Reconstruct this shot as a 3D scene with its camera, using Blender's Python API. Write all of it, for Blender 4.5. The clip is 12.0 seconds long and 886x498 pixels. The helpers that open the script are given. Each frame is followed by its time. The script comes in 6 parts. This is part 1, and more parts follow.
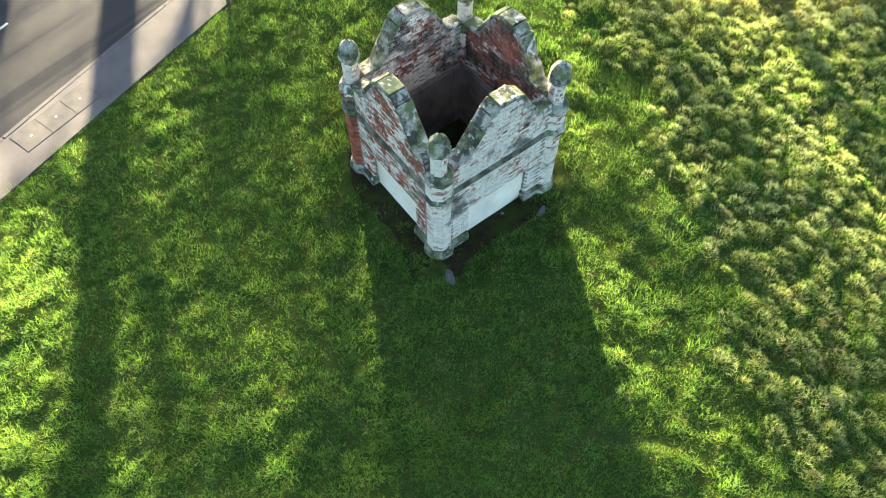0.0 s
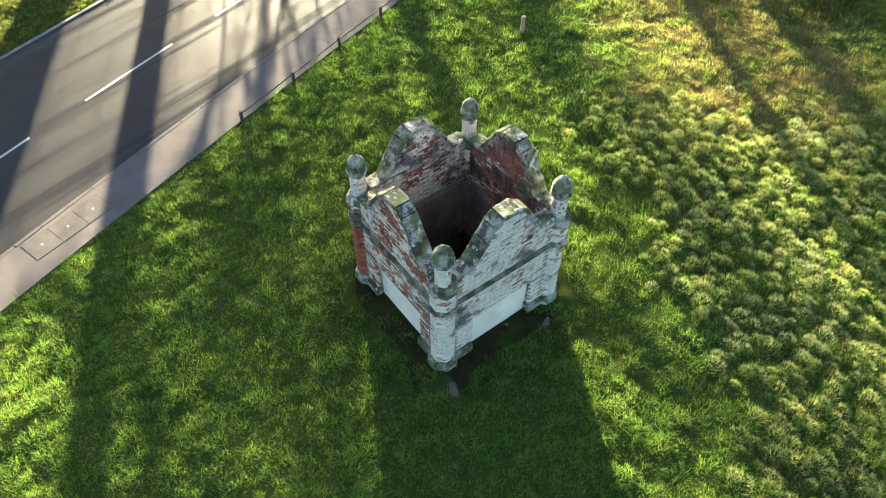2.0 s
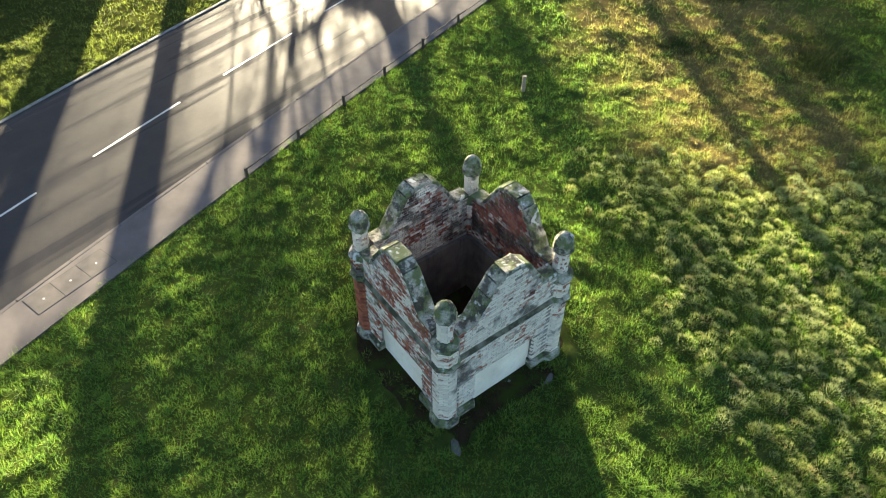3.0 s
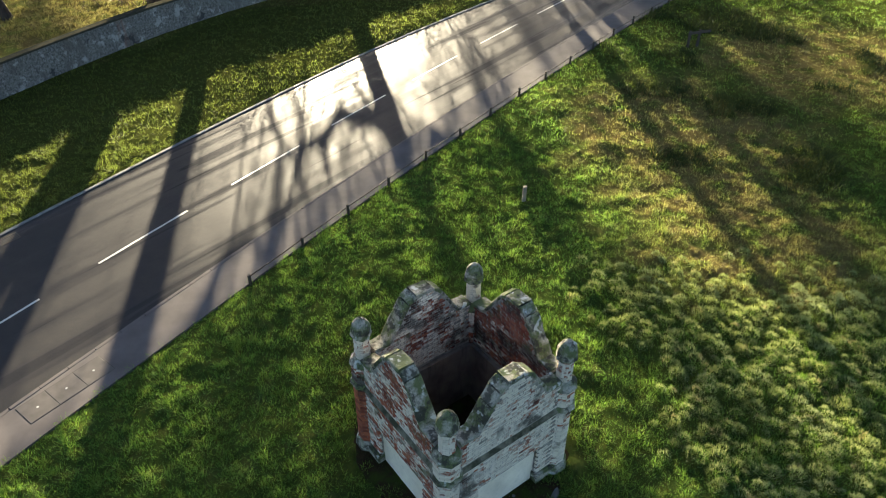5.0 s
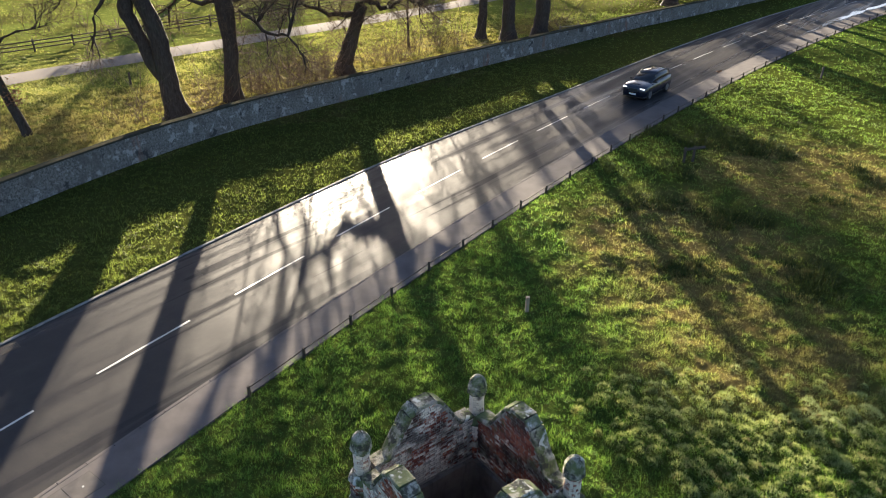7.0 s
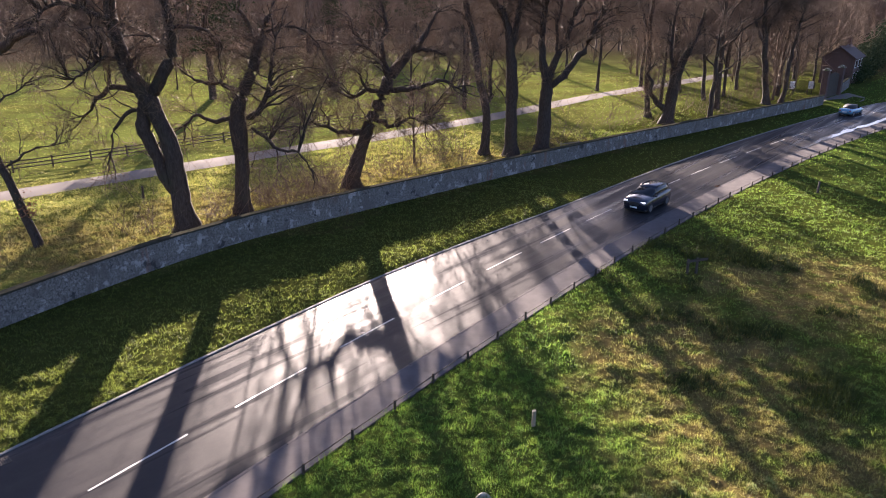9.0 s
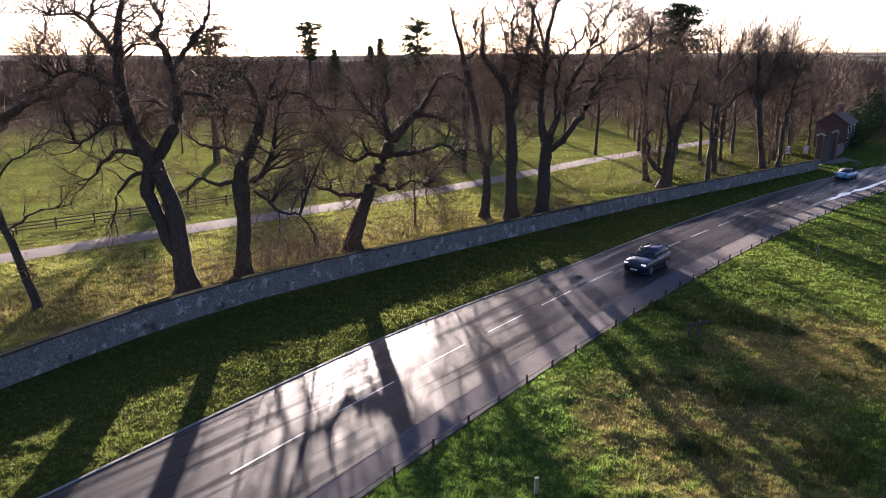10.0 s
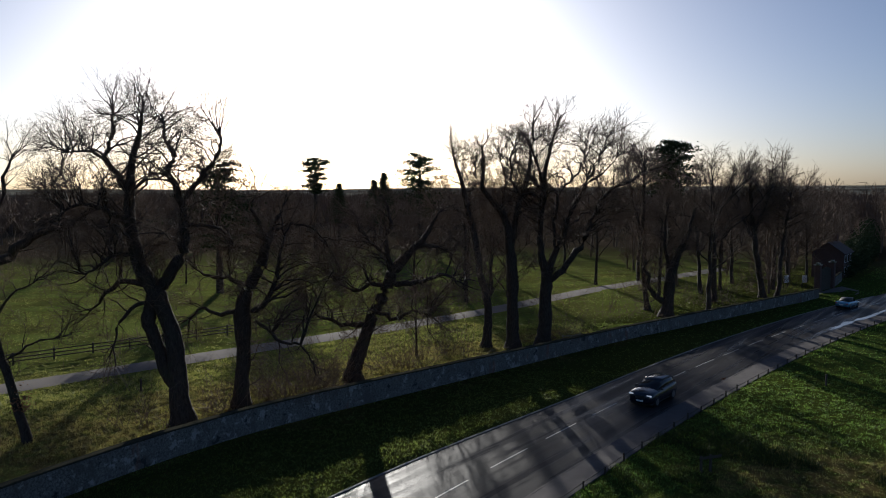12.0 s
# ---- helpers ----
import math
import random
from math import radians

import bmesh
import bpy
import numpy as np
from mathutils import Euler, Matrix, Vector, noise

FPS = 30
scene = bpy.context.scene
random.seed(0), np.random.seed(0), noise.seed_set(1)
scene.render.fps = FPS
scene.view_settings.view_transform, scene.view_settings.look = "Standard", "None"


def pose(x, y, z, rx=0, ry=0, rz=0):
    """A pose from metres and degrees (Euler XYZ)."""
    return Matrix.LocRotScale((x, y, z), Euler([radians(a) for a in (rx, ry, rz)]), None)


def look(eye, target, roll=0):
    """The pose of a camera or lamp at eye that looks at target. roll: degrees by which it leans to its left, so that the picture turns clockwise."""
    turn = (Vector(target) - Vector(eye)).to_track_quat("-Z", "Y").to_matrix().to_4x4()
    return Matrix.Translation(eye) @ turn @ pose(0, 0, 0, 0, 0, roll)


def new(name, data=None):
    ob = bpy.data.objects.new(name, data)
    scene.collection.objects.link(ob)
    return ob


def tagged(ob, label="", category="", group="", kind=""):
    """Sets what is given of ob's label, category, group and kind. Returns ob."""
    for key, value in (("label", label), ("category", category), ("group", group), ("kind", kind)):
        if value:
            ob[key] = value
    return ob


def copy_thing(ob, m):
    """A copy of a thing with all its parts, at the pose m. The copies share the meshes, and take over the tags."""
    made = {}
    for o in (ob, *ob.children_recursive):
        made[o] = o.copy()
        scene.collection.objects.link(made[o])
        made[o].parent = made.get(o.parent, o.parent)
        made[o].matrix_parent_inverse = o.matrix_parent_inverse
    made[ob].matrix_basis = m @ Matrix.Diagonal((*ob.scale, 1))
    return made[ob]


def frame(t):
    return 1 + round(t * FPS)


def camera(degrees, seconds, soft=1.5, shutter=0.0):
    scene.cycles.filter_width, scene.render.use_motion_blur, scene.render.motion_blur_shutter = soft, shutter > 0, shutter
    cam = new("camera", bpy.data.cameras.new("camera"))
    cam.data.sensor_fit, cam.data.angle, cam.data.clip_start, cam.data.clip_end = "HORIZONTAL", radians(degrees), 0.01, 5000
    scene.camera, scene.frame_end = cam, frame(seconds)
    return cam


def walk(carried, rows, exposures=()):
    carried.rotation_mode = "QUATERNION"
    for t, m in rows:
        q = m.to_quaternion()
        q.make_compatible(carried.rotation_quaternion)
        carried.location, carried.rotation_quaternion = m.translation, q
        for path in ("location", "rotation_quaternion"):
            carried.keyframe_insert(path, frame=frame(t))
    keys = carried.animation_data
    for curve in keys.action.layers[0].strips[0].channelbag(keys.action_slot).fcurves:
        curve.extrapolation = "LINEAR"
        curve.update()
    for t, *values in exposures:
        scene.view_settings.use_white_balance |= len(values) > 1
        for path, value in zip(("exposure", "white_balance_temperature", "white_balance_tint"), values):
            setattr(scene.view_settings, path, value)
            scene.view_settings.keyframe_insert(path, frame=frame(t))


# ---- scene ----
# A roofless brick conduit tower on a lawn beside a road; the camera hovers and tilts up from it to the park trees and the low sun.
cam = camera(63.7, 12.0, soft=1.0)
PATH = [
    (0, pose(0, 0, 15.8, 30.43, -0.10, -1.03)),
    (0.5, pose(0, 0, 15.8, 32.65, -0.01, -0.77)),
    (1, pose(0, 0, 15.8, 34.85, 0.03, -0.68)),
    (1.5, pose(0, 0, 15.8, 37.06, -0.01, -0.60)),
    (2, pose(0, 0, 15.8, 39.30, -0.05, -0.55)),
    (2.5, pose(0, 0, 15.8, 41.50, -0.03, -0.45)),
    (3, pose(0, 0, 15.8, 43.72, 0.00, -0.34)),
    (5, pose(0, 0, 15.8, 52.33, 0.00, -0.11)),
    (5.5, pose(0, 0, 15.8, 54.57, 0.04, -0.04)),
    (6, pose(0, 0, 15.8, 56.75, 0.01, 0.04)),
    (6.5, pose(0, 0, 15.8, 58.95, 0.02, 0.11)),
    (7, pose(0, 0, 15.8, 61.18, 0.01, 0.16)),
    (9, pose(0, 0, 15.8, 70.08, 0.05, 0.54)),
    (9.5, pose(0, 0, 15.8, 72.43, 0.02, 0.58)),
    (10, pose(0, 0, 15.8, 75.07, 0.01, 0.60)),
    (10.5, pose(0, 0, 15.8, 77.70, 0.04, 0.64)),
    (11, pose(0, 0, 15.8, 80.28, 0.09, 0.65)),
    (11.5, pose(0, 0, 15.8, 82.88, 0.14, 0.68)),
    (12, pose(0, 0, 15.8, 85.45, 0.11, 0.70)),
]
EXPOSURES = [(0, 4.3, 6800, 4), (1.5, 4.03, 6800, 4), (2.5, 3.8, 6800, 6), (5, 3.05, 6600, 8), (7, 2.95, 6300, 14), (9, 2.95, 6000, 32), (10, 2.6, 5800, 32), (10.5, 2.2, 5600, 28), (11, 1.55, 5450, 22), (11.5, 1.05, 5350, 17), (12, 0.65, 5250, 14)]
walk(cam, PATH, EXPOSURES)

# ---------------------------------------------------------------- light
SUN_AZ, SUN_EL = -9.0, 9.7
world = bpy.data.worlds.new("sky")
scene.world = world
world.use_nodes = True
wn = world.node_tree.nodes
wl = world.node_tree.links
sky = wn.new("ShaderNodeTexSky")
sky.sky_type = "NISHITA"
sky.sun_disc = False
sky.sun_elevation = radians(SUN_EL)
sky.sun_rotation = radians(SUN_AZ)
sky.altitude = 60
sky.air_density, sky.dust_density, sky.ozone_density = 0.68, 1.9, 1.5
wl.new(sky.outputs[0], wn["Background"].inputs[0])
wn["Background"].inputs[1].default_value = 0.048
SUN_DIR = Vector((math.sin(radians(SUN_AZ)) * math.cos(radians(SUN_EL)), math.cos(radians(SUN_AZ)) * math.cos(radians(SUN_EL)), math.sin(radians(SUN_EL))))
sun_data = bpy.data.lights.new("sun", "SUN")
sun_data.energy, sun_data.angle, sun_data.color = 5.0, radians(0.53), (1.0, 0.86, 0.62)
sun = new("sun", sun_data)
sun.matrix_world = look(SUN_DIR * 300, (0, 0, 0))

# ---------------------------------------------------------------- tools


def lattice(ix, iy, seed):
    h = (ix.astype(np.int64) * 374761393 + iy.astype(np.int64) * 668265263 + seed * 974711) & 0xFFFFFFFF
    h = ((h ^ (h >> 13)) * 1274126177) & 0xFFFFFFFF
    return ((h ^ (h >> 16)) & 0xFFFF) / 65535.0


def vnoise(x, y, seed=0):
    """Smooth value noise, 0 to 1."""
    ix, iy = np.floor(x), np.floor(y)
    fx, fy = x - ix, y - iy
    fx, fy = fx * fx * (3 - 2 * fx), fy * fy * (3 - 2 * fy)
    a, b = lattice(ix, iy, seed), lattice(ix + 1, iy, seed)
    c, d = lattice(ix, iy + 1, seed), lattice(ix + 1, iy + 1, seed)
    return (a * (1 - fx) + b * fx) * (1 - fy) + (c * (1 - fx) + d * fx) * fy


def step(x, a, b):
    t = np.clip((x - a) / (b - a), 0, 1)
    return t * t * (3 - 2 * t)


def mesh_np(name, verts, faces, sides, smooth=False):
    """A mesh from arrays: verts (n, 3) and faces (m, sides)."""
    me = bpy.data.meshes.new(name)
    verts = np.asarray(verts, dtype=np.float32)
    faces = np.asarray(faces, dtype=np.int32)
    me.vertices.add(len(verts))
    me.vertices.foreach_set("co", verts.ravel())
    me.loops.add(faces.size)
    me.loops.foreach_set("vertex_index", faces.ravel())
    me.polygons.add(len(faces))
    me.polygons.foreach_set("loop_start", np.arange(0, faces.size, sides, dtype=np.int32))
    if smooth:
        me.polygons.foreach_set("use_smooth", np.ones(len(faces), dtype=bool))
    me.update(calc_edges=True)
    return me


def part(name, bm, material, parent=None, label="", smooth=False):
    """Links a bmesh as one mesh object, under a thing or a part."""
    me = bpy.data.meshes.new(name)
    bmesh.ops.recalc_face_normals(bm, faces=bm.faces)
    if smooth:
        for f in bm.faces:
            f.smooth = True
    bm.to_mesh(me)
    bm.free()
    me.materials.append(material)
    ob = new(name, me)
    ob.parent = parent
    if label:
        tagged(ob, label)
    return ob


def thing(name, label, category, m=None, group="", kind=""):
    ob = new(name)
    ob.empty_display_size = 0.2
    if m is not None:
        ob.matrix_world = m
    return tagged(ob, label, category, group, kind)


def box(bm, x0, x1, y0, y1, z0, z1, bevel=0.0, m=None):
    r = bmesh.ops.create_cube(bm, size=1.0)
    vs = r["verts"]
    for v in vs:
        v.co = Vector(((x0 + x1) / 2 + v.co.x * (x1 - x0), (y0 + y1) / 2 + v.co.y * (y1 - y0), (z0 + z1) / 2 + v.co.z * (z1 - z0)))
    if bevel:
        es = list({e for v in vs for e in v.link_edges})
        g = bmesh.ops.bevel(bm, geom=es, offset=bevel, segments=1, affect="EDGES", profile=0.5)
        vs = list({v for f in g["faces"] for v in f.verts} | {v for v in vs if v.is_valid})
    if m is not None:
        bmesh.ops.transform(bm, matrix=m, verts=vs)
    return vs


def lathe(bm, profile, sides, phase=0.0, centre=(0, 0), rough=0.0, seed=0):
    """Rings of a polygon, (radius, height) from below to above, closed at both ends."""
    r = random.Random(seed)
    rings = []
    for rad, z in profile:
        rings.append([bm.verts.new((centre[0] + (rad + r.uniform(-rough, rough)) * math.cos(phase + i * 2 * math.pi / sides), centre[1] + (rad + r.uniform(-rough, rough)) * math.sin(phase + i * 2 * math.pi / sides), z + r.uniform(-rough, rough))) for i in range(sides)])
    for a, b in zip(rings, rings[1:]):
        for i in range(sides):
            bm.faces.new((a[i], a[(i + 1) % sides], b[(i + 1) % sides], b[i]))
    bm.faces.new(rings[0][::-1])
    bm.faces.new(rings[-1])


def prism(bm, outline, d0, d1, to3d):
    """A flat outline (u, z), given thickness from d0 to d1; to3d maps (u, d, z)."""
    a = [bm.verts.new(to3d(u, d0, z)) for u, z in outline]
    b = [bm.verts.new(to3d(u, d1, z)) for u, z in outline]
    n = len(outline)
    bm.faces.new(a)
    bm.faces.new(b[::-1])
    for i in range(n):
        bm.faces.new((a[i], b[i], b[(i + 1) % n], a[(i + 1) % n]))


# ---------------------------------------------------------------- materials
class Mat:
    """A small builder of node materials."""

    def __init__(self, name, rough=0.8, metal=0.0, spec=0.5):
        self.m = bpy.data.materials.new(name)
        self.m.use_nodes = True
        self.n, self.l = self.m.node_tree.nodes, self.m.node_tree.links
        self.b = self.n["Principled BSDF"]
        self.b.inputs["Roughness"].default_value = rough
        self.b.inputs["Metallic"].default_value = metal
        self.b.inputs["Specular IOR Level"].default_value = spec
        self.pos = self.n.new("ShaderNodeNewGeometry").outputs["Position"]

    def noise(self, scale, detail=3.0, rough=0.55, stretch=None, dist=0.0):
        t = self.n.new("ShaderNodeTexNoise")
        t.inputs["Scale"].default_value, t.inputs["Detail"].default_value = scale, detail
        t.inputs["Roughness"].default_value, t.inputs["Distortion"].default_value = rough, dist
        if stretch:
            k = self.n.new("ShaderNodeMapping")
            k.inputs["Scale"].default_value = stretch[:3]
            if len(stretch) > 3:
                q = self.n.new("ShaderNodeMapping")
                q.inputs["Rotation"].default_value = (0, 0, stretch[3])
                self.l.new(self.pos, q.inputs[0])
                self.l.new(q.outputs[0], k.inputs[0])
            else:
                self.l.new(self.pos, k.inputs[0])
            self.l.new(k.outputs[0], t.inputs["Vector"])
        else:
            self.l.new(self.pos, t.inputs["Vector"])
        return t.outputs["Fac"]

    def ramp(self, fac, *stops):
        r = self.n.new("ShaderNodeValToRGB")
        e = r.color_ramp.elements
        while len(e) < len(stops):
            e.new(0.5)
        for k, (p, c) in zip(e, stops):
            k.position, k.color = p, (*c, 1) if len(c) == 3 else c
        self.l.new(fac, r.inputs[0])
        return r.outputs[0]

    def grey(self, fac, a, b):
        return self.ramp(fac, (a, (0, 0, 0)), (b, (1, 1, 1)))

    def mix(self, fac, a, b, mode="MIX"):
        k = self.n.new("ShaderNodeMix")
        k.data_type, k.blend_type = "RGBA", mode
        for i, v in ((0, fac), (6, a), (7, b)):
            if isinstance(v, (int, float)):
                k.inputs[i].default_value = v
            elif isinstance(v, tuple):
                k.inputs[i].default_value = (*v, 1)
            else:
                self.l.new(v, k.inputs[i])
        return k.outputs[2]

    def maths(self, op, a, b=0.0):
        k = self.n.new("ShaderNodeMath")
        k.operation = op
        for i, v in ((0, a), (1, b)):
            if isinstance(v, (int, float)):
                k.inputs[i].default_value = v
            else:
                self.l.new(v, k.inputs[i])
        return k.outputs[0]

    def random(self):
        return self.n.new("ShaderNodeObjectInfo").outputs["Random"]

    def island(self):
        return self.n.new("ShaderNodeNewGeometry").outputs["Random Per Island"]

    def color(self, c):
        if isinstance(c, tuple):
            self.b.inputs["Base Color"].default_value = (*c, 1)
        else:
            self.l.new(c, self.b.inputs["Base Color"])
        return self

    def rough(self, fac):
        self.l.new(fac, self.b.inputs["Roughness"])
        return self

    def bump(self, fac, strength=0.5, distance=0.02):
        k = self.n.new("ShaderNodeBump")
        k.inputs["Strength"].default_value, k.inputs["Distance"].default_value = strength, distance
        self.l.new(fac, k.inputs["Height"])
        self.l.new(k.outputs[0], self.b.inputs["Normal"])
        return self

    def translucent(self, col, amount):
        t = self.n.new("ShaderNodeBsdfTranslucent")
        if isinstance(col, tuple):
            t.inputs[0].default_value = (*col, 1)
        else:
            self.l.new(col, t.inputs[0])
        k = self.n.new("ShaderNodeMixShader")
        k.inputs[0].default_value = amount
        self.l.new(self.b.outputs[0], k.inputs[1])
        self.l.new(t.outputs[0], k.inputs[2])
        self.l.new(k.outputs[0], self.n["Material Output"].inputs["Surface"])
        return self


def zone_mask(M, wander, cx, cy, rx, ry, soft=0.6):
    """1 inside a ragged oval of the ground, 0 outside."""
    k = M.n.new("ShaderNodeMapping")
    k.vector_type = "POINT"
    k.inputs["Location"].default_value = (-cx / rx, -cy / ry, 0)
    k.inputs["Scale"].default_value = (1 / rx, 1 / ry, 0)
    M.l.new(M.pos, k.inputs[0])
    d = M.n.new("ShaderNodeVectorMath")
    d.operation = "LENGTH"
    M.l.new(k.outputs[0], d.inputs[0])
    w = M.maths("ADD", d.outputs["Value"], wander)
    return M.ramp(M.maths("MULTIPLY", w, 0.5), (0.5 - soft / 4, (1, 1, 1)), (0.5 + soft / 4, (0, 0, 0)))


OCHRE = ((11.0, 28.0, 5.5, 6.5), (21.0, 37.0, 6.5, 6.0), (11.5, 20.5, 5.0, 3.6), (-25, 43.5, 8, 5.6), (-16, 51.5, 8, 5.6), (-7, 60, 8, 5.6), (2, 68, 8, 5.0), (12, 76, 7, 4))


def grass_colours(M, tone):
    """Lawn colours with dry patches at their places; tone is a 0 to 1 variation of the small scale."""
    big = M.noise(0.35, 4, 0.6)
    green = M.mix(M.grey(big, 0.35, 0.65), (0.030, 0.110, 0.028), (0.082, 0.148, 0.030))
    green = M.mix(M.grey(tone, 0.25, 0.85), green, M.mix(0.75, green, (0.19, 0.27, 0.04)))
    green = M.mix(M.maths("MULTIPLY", M.grey(M.noise(1.3, 4, 0.65), 0.54, 0.66), 0.45), green, M.mix(tone, (0.045, 0.10, 0.035), (0.20, 0.26, 0.11)))
    green = M.mix(M.maths("MULTIPLY", M.grey(M.noise(2.6, 5, 0.7), 0.50, 0.62), 0.55), green, M.mix(tone, (0.12, 0.16, 0.022), (0.30, 0.30, 0.06)))
    # rough winter grass on the park's side of the road
    side = M.n.new("ShaderNodeVectorMath")
    side.operation = "DOT_PRODUCT"
    side.inputs[1].default_value = (0.7848, -0.6198, 0)
    M.l.new(M.pos, side.inputs[0])
    wild = M.grey(M.maths("MULTIPLY", side.outputs["Value"], -0.01), 0.21, 0.25)
    green = M.mix(M.maths("MULTIPLY", wild, 0.8), green, M.mix(tone, (0.040, 0.050, 0.014), (0.125, 0.120, 0.028)))
    field = M.grey(M.maths("MULTIPLY", side.outputs["Value"], -0.01), 0.37, 0.395)
    # browner patches, long in x: banded shade and mottling put into the field colour
    meadow_tone = M.mix(M.grey(M.noise(0.16, 5, 0.7, (0.6, 1, 1)), 0.42, 0.58), M.mix(tone, (0.10, 0.12, 0.028), (0.24, 0.24, 0.065)), M.mix(tone, (0.12, 0.17, 0.034), (0.33, 0.38, 0.085)))
    green = M.mix(M.maths("MULTIPLY", field, 0.85), green, meadow_tone)
    # yellower oval in the right meadow: warm sunlight put into the grass colour
    sunny = zone_mask(M, 0.0, 24.0, 46.0, 17.0, 22.0, 0.7)
    green = M.mix(M.maths("MULTIPLY", sunny, 0.5), green, M.mix(tone, (0.065, 0.085, 0.016), (0.18, 0.18, 0.035)))
    dry = M.mix(tone, (0.135, 0.098, 0.034), (0.36, 0.262, 0.105))
    wander = M.maths("MULTIPLY", M.maths("SUBTRACT", M.noise(0.5, 4), 0.5), 1.6)
    f = None
    for z in OCHRE:
        k = zone_mask(M, wander, *z)
        f = k if f is None else M.maths("MAXIMUM", f, k)
    f = M.maths("MULTIPLY", f, M.grey(M.noise(1.1, 3), 0.24, 0.54))
    f = M.maths("MULTIPLY", f, 0.9)
    return M.mix(f, green, dry), M.maths("MAXIMUM", M.maths("MULTIPLY", f, 0.55), M.maths("MAXIMUM", M.maths("MULTIPLY", wild, 0.3), M.maths("MULTIPLY", field, 0.65)))


M = Mat("turf", 1.0, spec=0.0)
t = M.noise(16, 6, 0.8)
c, dryness = grass_colours(M, t)
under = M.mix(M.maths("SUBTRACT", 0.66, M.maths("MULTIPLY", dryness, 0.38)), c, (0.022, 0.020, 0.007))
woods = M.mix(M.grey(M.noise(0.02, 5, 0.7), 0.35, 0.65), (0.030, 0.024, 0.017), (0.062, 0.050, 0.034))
# ground past about 620 m is paler: distance haze put into its colour
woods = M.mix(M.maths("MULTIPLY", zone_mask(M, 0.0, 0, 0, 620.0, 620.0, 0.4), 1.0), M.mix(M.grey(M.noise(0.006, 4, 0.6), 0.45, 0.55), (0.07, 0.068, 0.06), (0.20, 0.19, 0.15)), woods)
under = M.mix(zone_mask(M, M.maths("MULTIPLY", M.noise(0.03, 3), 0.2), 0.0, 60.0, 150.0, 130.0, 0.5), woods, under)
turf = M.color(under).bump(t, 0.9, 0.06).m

M = Mat("grass_blades", 0.6, spec=0.12)
c, dryness = grass_colours(M, M.island())
grass_mat = M.color(c).translucent(M.mix(0.5, c, M.mix(dryness, (0.32, 0.58, 0.07), (0.66, 0.50, 0.16))), 0.42).m

M = Mat("tussock_blades", 0.7, spec=0.1)
c = M.mix(M.island(), (0.090, 0.145, 0.036), (0.36, 0.41, 0.15))
c = M.mix(M.maths("MULTIPLY", M.grey(M.noise(0.55, 3, 0.6), 0.48, 0.62), 0.5), c, M.mix(M.island(), (0.16, 0.22, 0.10), (0.46, 0.51, 0.28)))
c = M.mix(M.maths("MULTIPLY", M.grey(M.noise(1.8, 2), 0.60, 0.68), 0.7), c, (0.34, 0.25, 0.13))
tussock_mat = M.color(c).translucent(M.mix(0.30, c, (0.46, 0.48, 0.12)), 0.33).m

M = Mat("rush_blades", 0.7, spec=0.1)
c = M.mix(M.island(), (0.022, 0.040, 0.012), (0.065, 0.08, 0.022))
rush_mat = M.color(c).translucent(c, 0.3).m

M = Mat("asphalt", 0.36, spec=0.032)
fine, mid, big = M.noise(140, 3, 0.7), M.noise(1.6, 4, 0.6, (1, 1, 1)), M.noise(1.0, 3, 0.6, (0.05, 1.3, 1, -0.88))
c = M.mix(M.grey(fine, 0.3, 0.75), (0.021, 0.021, 0.024), (0.054, 0.051, 0.051))
c = M.mix(M.maths("MULTIPLY", M.grey(mid, 0.4, 0.75), 0.35), c, (0.058, 0.054, 0.051))
c = M.mix(M.maths("MULTIPLY", M.grey(big, 0.52, 0.7), 0.4), c, (0.02, 0.02, 0.023))
asphalt = M.color(c).rough(M.ramp(big, (0.42, (0.56,) * 3), (0.60, (0.26,) * 3))).bump(fine, 0.35, 0.006).m

M = Mat("footway_tarmac", 0.9, spec=0.10)
fine, mid = M.noise(120, 3, 0.7), M.noise(1.1, 4, 0.6)
c = M.mix(M.grey(mid, 0.3, 0.7), (0.10, 0.088, 0.086), (0.145, 0.128, 0.124))
c = M.mix(M.maths("MULTIPLY", M.grey(fine, 0.35, 0.7), 0.35), c, (0.07, 0.065, 0.062))
footway_mat = M.color(c).bump(fine, 0.3, 0.004).m

M = Mat("concrete", 0.75, spec=0.35)
fine, mid = M.noise(60, 3, 0.7), M.noise(2.4, 4, 0.6)
c = M.mix(M.grey(mid, 0.3, 0.7), (0.15, 0.145, 0.135), (0.27, 0.26, 0.24))
c = M.mix(M.maths("MULTIPLY", M.random(), 0.35), c, (0.13, 0.125, 0.115))
concrete = M.color(c).bump(fine, 0.3, 0.004).m

M = Mat("cover_concrete", 0.9, spec=0.10)
c = M.mix(M.grey(M.noise(3, 4), 0.3, 0.7), (0.085, 0.077, 0.073), (0.125, 0.112, 0.106))
cover_mat = M.color(M.mix(M.maths("MULTIPLY", M.random(), 0.3), c, (0.085, 0.078, 0.072))).bump(M.noise(60), 0.3, 0.004).m

M = Mat("dark_joint", 0.9)
joint_mat = M.color(M.mix(M.noise(20), (0.03, 0.028, 0.026), (0.06, 0.055, 0.05))).m

M = Mat("road_paint", 0.55)
paint_mat = M.color(M.mix(M.grey(M.noise(40, 4, 0.7), 0.42, 0.72), (0.50, 0.50, 0.48), (0.16, 0.16, 0.16))).m

M = Mat("iron", 0.6, 0.6)
iron = M.color(M.mix(M.noise(30), (0.03, 0.03, 0.03), (0.07, 0.055, 0.045))).m

